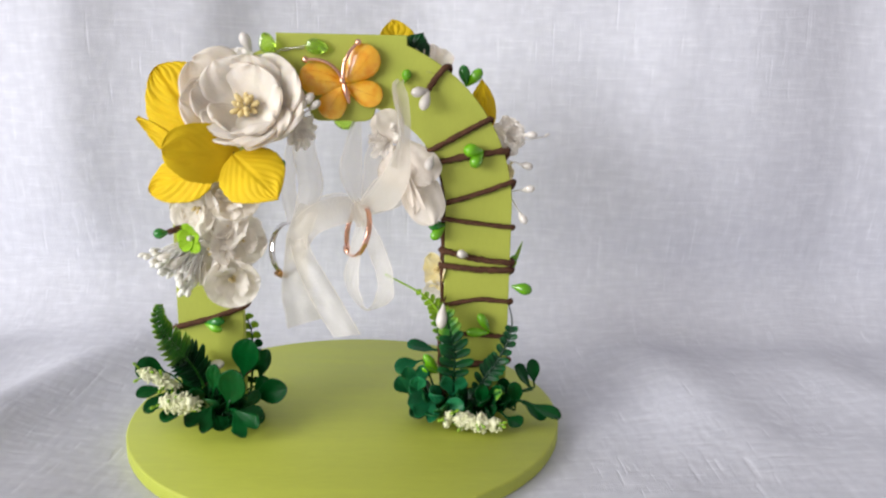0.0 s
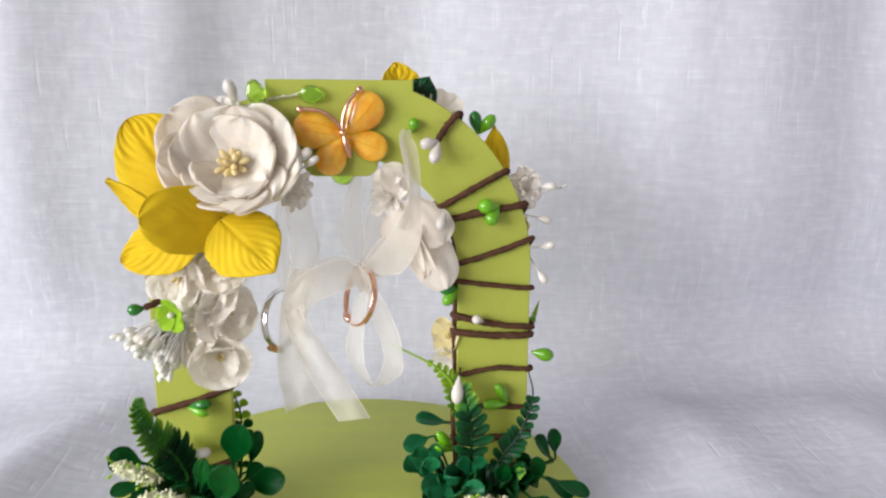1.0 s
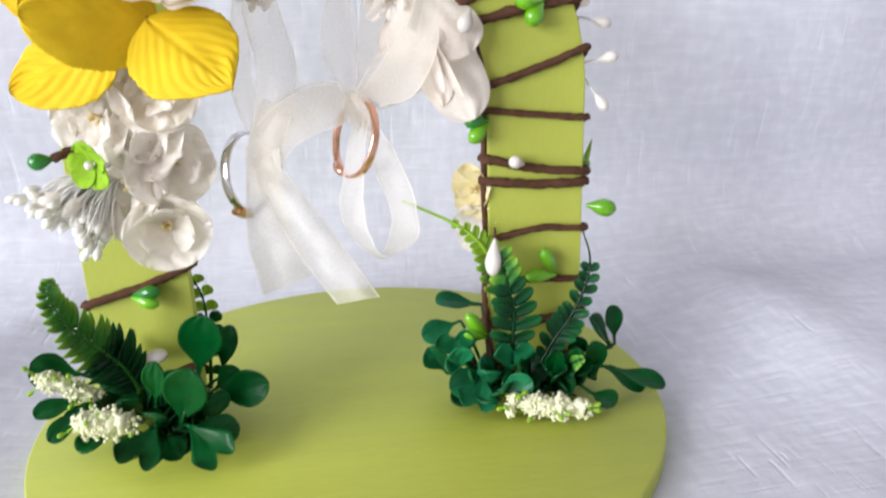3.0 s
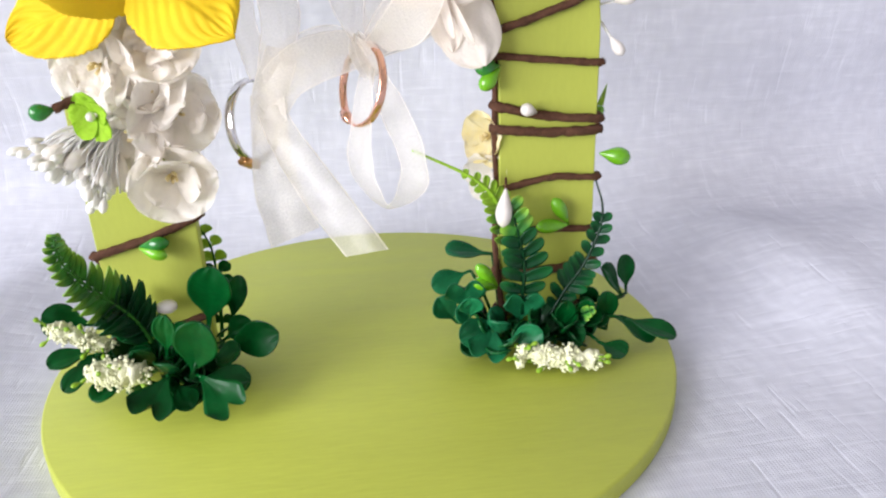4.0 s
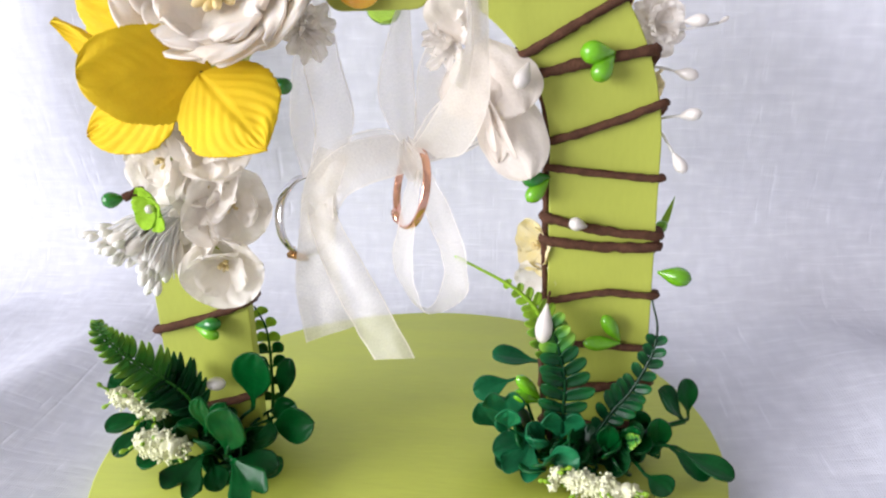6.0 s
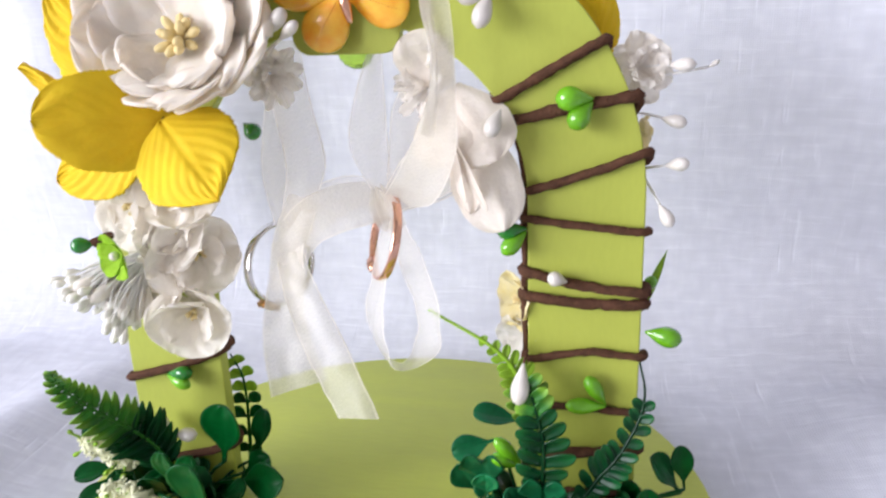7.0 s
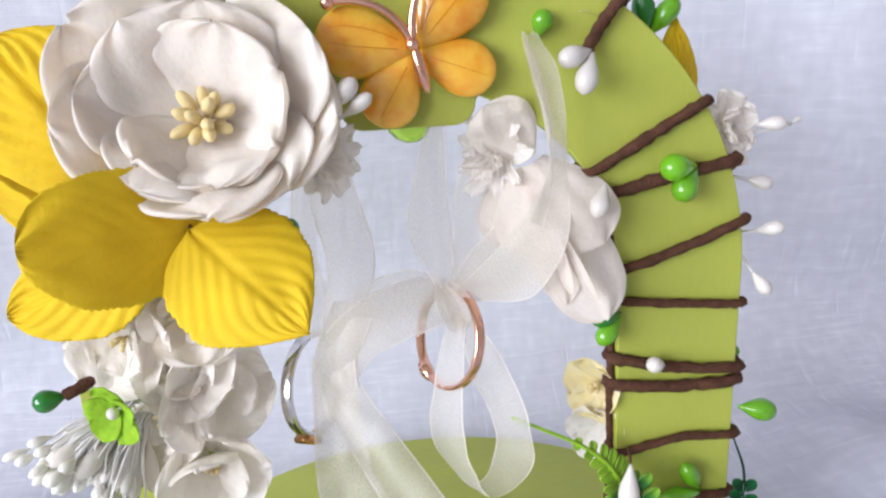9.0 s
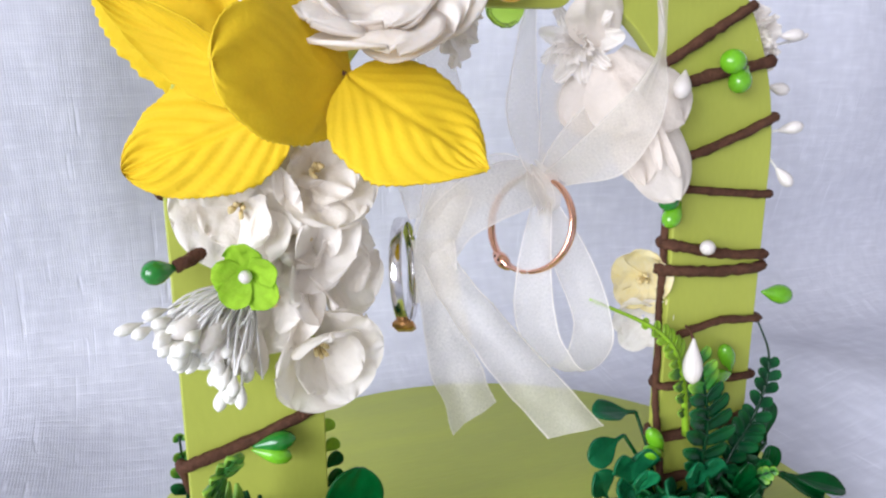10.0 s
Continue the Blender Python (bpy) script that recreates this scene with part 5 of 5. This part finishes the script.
ribbon("tail", [(H((-0.0204, -0.0052, 0.0840)), H((0.0044, 0, 0))), (H((-0.0206, -0.0086, 0.0740)), H((0.0046, 0.0010, 0))), (H((-0.0200, -0.0140, 0.0620)), H((0.0054, 0.0020, 0.0004))), (H((-0.0162, -0.0180, 0.0490)), H((0.0062, 0.0034, 0.0010)))], tie, ripple=0.0016, seed=10, material=ORGANZA_DENSE)
ribbon("tail", [(H((-0.0200, -0.0056, 0.0810)), H((0.0038, 0, 0))), (H((-0.0172, -0.0096, 0.0740)), H((0.0040, 0.0010, 0.0008))), (H((-0.0086, -0.0180, 0.0610)), H((0.0050, 0.0006, 0.0016))), (H((0.0018, -0.0275, 0.0470)), H((0.0056, -0.0012, 0.0010)))], tie, ripple=0.0016, seed=11)

# ---- plastic greenery round the two feet ----
DARK_MATS = (FERN_DARK, FERN_DARK, FERN_MID)
OPEN, UP, LYING = (0.0, -0.95, 0.35), (0.0, -0.45, 0.9), (0.0, -0.30, 1.0)

# by the flowered leg
root = (-0.0540, -0.0100, 0.0070)
frond([(-0.0593, -0.0115, 0.0187), (-0.0613, -0.0135, 0.0257), (-0.0633, -0.0170, 0.0317), (-0.0661, -0.0225, 0.0391), (-0.0681, -0.0300, 0.0479), (-0.0679, -0.0370, 0.0563), (-0.0651, -0.0430, 0.0634)], (0.35, -0.75, 0.55), 19, 0.0116, 0.0040, "green plastic fern frond, paler towards its tip", (FERN_DARK, FERN_MID, FERN_MID), 61, tapered_shape, start=0.06, lean=0.62, fall=0.84)
frond([(-0.0440, 0.0050, 0.0096), (-0.0432, 0.0050, 0.0173), (-0.0427, 0.0050, 0.0266), (-0.0425, 0.0050, 0.0333), (-0.0431, 0.0050, 0.0400), (-0.0456, 0.0045, 0.0466)], (0.2, -0.95, 0.2), 7, 0.0062, 0.0042, "small dark plastic sprig curving up behind the leg", (LEAF, LEAF, FERN_LIGHT), 62, spoon_shape, start=0.12, end=0.9, lean=0.9, fall=0.45)
frond([(-0.0680, 0.0050, 0.0080), (-0.0712, 0.0060, 0.0260), (-0.0722, 0.0062, 0.0440)], (0.1, -0.95, 0.3), 8, 0.0058, 0.0030, "dark plastic fern frond behind the leg", DARK_MATS, 63, start=0.2)
sprig(root, [((-0.0440, -0.0100, 0.0205), (-0.0392, -0.0140, 0.0415), 0.0122, 0, OPEN), ((-0.0415, -0.0095, 0.0140), (-0.0236, -0.0160, 0.0205), 0.0108, 0, OPEN),
             ((-0.0468, -0.0255, 0.0140), (-0.0402, -0.0325, 0.0352), 0.0118, 0, OPEN)], "dark green plastic sprig with round spoon-shaped leaves")
sprig((-0.0500, -0.0180, 0.0070), [((-0.0520, -0.0290, 0.0175), (-0.0570, -0.0405, 0.0102), 0.0125, 0.36, (0.1, -0.6, 0.8)), ((-0.0435, -0.0290, 0.0165), (-0.0325, -0.0385, 0.0086), 0.0120, 0.30, (-0.1, -0.6, 0.8)),
                                   ((-0.0480, -0.0240, 0.0130), (-0.0320, -0.0265, 0.0120), 0.0090, 0, UP), ((-0.0520, -0.0240, 0.0130), (-0.0460, -0.0335, 0.0095), 0.0075, 0, UP)], "dark green plastic sprig with heart-shaped leaves lying on the base")
sprig((-0.0620, -0.0080, 0.0070), [((-0.0760, -0.0020, 0.0205), (-0.0893, -0.0060, 0.0265), 0.0105, 0, OPEN), ((-0.0740, -0.0120, 0.0190), (-0.0852, -0.0185, 0.0172), 0.0070, 0, UP), ((-0.0725, -0.0180, 0.0200), (-0.0800, -0.0245, 0.0130), 0.0055, 0, OPEN),
                                   ((-0.0700, -0.0060, 0.0150), (-0.0800, -0.0130, 0.0100), 0.0080, 0, UP), ((-0.0665, -0.0150, 0.0120), (-0.0735, -0.0245, 0.0090), 0.0072, 0, UP)], "dark green plastic sprig with oval leaves")
sprig((-0.0520, -0.0120, 0.0070), [((-0.0528, -0.0230, 0.0200), (-0.0492, -0.0295, 0.0362), 0.0062, 0, OPEN), ((-0.0520, -0.0180, 0.0170), (-0.0470, -0.0205, 0.0290), 0.0070, 0, OPEN), ((-0.0400, 0.0010, 0.0150), (-0.0352, 0.0020, 0.0312), 0.0062, 0, OPEN),
                                   ((-0.0420, -0.0040, 0.0130), (-0.0330, -0.0040, 0.0190), 0.0085, 0, OPEN), ((-0.0450, -0.0150, 0.0120), (-0.0345, -0.0180, 0.0165), 0.0090, 0, UP), ((-0.0580, -0.0160, 0.0130), (-0.0610, -0.0230, 0.0230), 0.0070, 0, OPEN),
                                   ((-0.0600, -0.0100, 0.0150), (-0.0660, -0.0140, 0.0280), 0.0075, 0, OPEN), ((-0.0410, -0.0200, 0.0110), (-0.0330, -0.0240, 0.0085), 0.0080, 0, LYING)], "dense dark green plastic sprig with small leaves")
blossom_spray((-0.0700, -0.0130, 0.0190), (-0.0850, -0.0130, 0.0262), 0.0034, 190, "spray of tiny creamy white blossoms on lime stems", 71)
blossom_spray((-0.0735, -0.0220, 0.0165), (-0.0580, -0.0265, 0.0175), 0.0048, 260, "spray of tiny creamy white blossoms among dark leaves", 72)

# by the twine-wound leg
frond([(0.0440, -0.0105, 0.0300), (0.0400, -0.0115, 0.0480), (0.0330, -0.0110, 0.0585), (0.0160, -0.0081, 0.0675)], (0.3, -0.85, 0.45), 10, 0.0074, 0.0028, "light green plastic fern frond with a bare pointed tip", (FERN_MID, FERN_LIGHT, FERN_LIGHT), 64, start=0.12, end=0.74, rib_r=0.0010)
frond([(0.0446, -0.0145, 0.0188), (0.0447, -0.0160, 0.0267), (0.0449, -0.0165, 0.0361), (0.0432, -0.0165, 0.0444), (0.0412, -0.0160, 0.0525)], (0.0, -0.95, 0.3), 9, 0.0084, 0.0040, "green plastic fern frond standing against the leg", (FERN_DARK, FERN_DARK, FERN_MID), 65, start=0.16, lean=0.40, fall=0.5)
frond([(0.0534, -0.0120, 0.0156), (0.0582, -0.0120, 0.0242), (0.0628, -0.0120, 0.0307), (0.0675, -0.0110, 0.0402), (0.0691, -0.0090, 0.0477), (0.0678, -0.0060, 0.0546)], (-0.2, -0.95, 0.2), 10, 0.0062, 0.0033, "dark plastic fern frond curving up along the leg", (FERN_DARK, FERN_DARK, FERN_DARK), 66, start=0.08, end=0.70, fall=0.5)
frond([(0.0560, -0.0090, 0.0075), (0.0600, -0.0150, 0.0160), (0.0640, -0.0200, 0.0210)], (0.0, -0.8, 0.6), 8, 0.0055, 0.0024, "short dark plastic fern frond", DARK_MATS, 67, start=0.1)
sprig((0.0400, -0.0090, 0.0070), [((0.0440, -0.0140, 0.0165), (0.0452, -0.0170, 0.0290), 0.0125, 0.34, (0.1, -1, 0.2)), ((0.0270, -0.0040, 0.0120), (0.0212, -0.0060, 0.0222), 0.0082, 0, OPEN), ((0.0320, -0.0020, 0.0280), (0.0198, -0.0045, 0.0248), 0.0075, 0, OPEN),
                                  ((0.0308, -0.0080, 0.0180), (0.0278, -0.0110, 0.0315), 0.0125, 0.32, (-0.2, -1, 0.2)), ((0.0395, 0.0040, 0.0305), (0.0248, 0.0020, 0.0330), 0.0070, 0, UP)], "green plastic sprig with heart-shaped leaves", leaf_material=LEAF_PALE)
sprig((0.0430, -0.0110, 0.0070), [((0.0375, -0.0120, 0.0172), (0.0258, -0.0185, 0.0140), 0.0085, 0, OPEN), ((0.0365, -0.0140, 0.0150), (0.0312, -0.0250, 0.0082), 0.0122, 0.30, (-0.1, -0.8, 0.6)), ((0.0388, -0.0180, 0.0118), (0.0492, -0.0225, 0.0168), 0.0080, 0, OPEN),
                                  ((0.0299, -0.0115, 0.0170), (0.0301, -0.0145, 0.0255), 0.0075, 0, OPEN), ((0.0330, -0.0060, 0.0150), (0.0262, -0.0080, 0.0185), 0.0070, 0, OPEN)], "green plastic sprig with rounded leaves lying on the base", leaf_material=LEAF_PALE)
sprig((0.0600, -0.0080, 0.0070), [((0.0719, -0.0100, 0.0085), (0.0705, -0.0110, 0.0222), 0.0070, 0, OPEN), ((0.0805, 0.0000, 0.0140), (0.0716, -0.0020, 0.0255), 0.0078, 0, UP), ((0.0813, 0.0000, 0.0150), (0.0795, 0.0000, 0.0285), 0.0060, 0, OPEN),
                                  ((0.0740, -0.0120, 0.0138), (0.0835, -0.0185, 0.0080), 0.0075, 0, UP), ((0.0760, -0.0120, 0.0135), (0.0896, -0.0195, 0.0088), 0.0070, 0, UP), ((0.0660, -0.0200, 0.0107), (0.0722, -0.0265, 0.0088), 0.0075, 0, UP)], "dark green plastic sprig with pointed oval leaves")
sprig((0.0530, -0.0110, 0.0070), [((0.0500, -0.0150, 0.0120), (0.0440, -0.0190, 0.0170), 0.0075, 0, OPEN), ((0.0560, -0.0150, 0.0120), (0.0570, -0.0180, 0.0240), 0.0060, 0, OPEN), ((0.0600, -0.0140, 0.0120), (0.0640, -0.0170, 0.0230), 0.0060, 0, OPEN),
                                  ((0.0540, -0.0180, 0.0100), (0.0500, -0.0240, 0.0110), 0.0070, 0, UP), ((0.0620, -0.0100, 0.0120), (0.0690, -0.0150, 0.0150), 0.0070, 0, UP), ((0.0460, -0.0120, 0.0110), (0.0420, -0.0160, 0.0150), 0.0070, 0, OPEN), ((0.0650, -0.0060, 0.0120), (0.0670, -0.0090, 0.0230), 0.0060, 0, OPEN)], "dense dark green plastic sprig with small leaves")
blossom_spray((0.0450, -0.0250, 0.0112), (0.0628, -0.0300, 0.0105), 0.0040, 300, "spray of tiny creamy white blossoms lying on the base", 73)
blossom_spray((0.0432, -0.0240, 0.0135), (0.0418, -0.0255, 0.0085), 0.0020, 40, "small tuft of creamy white blossoms", 74)
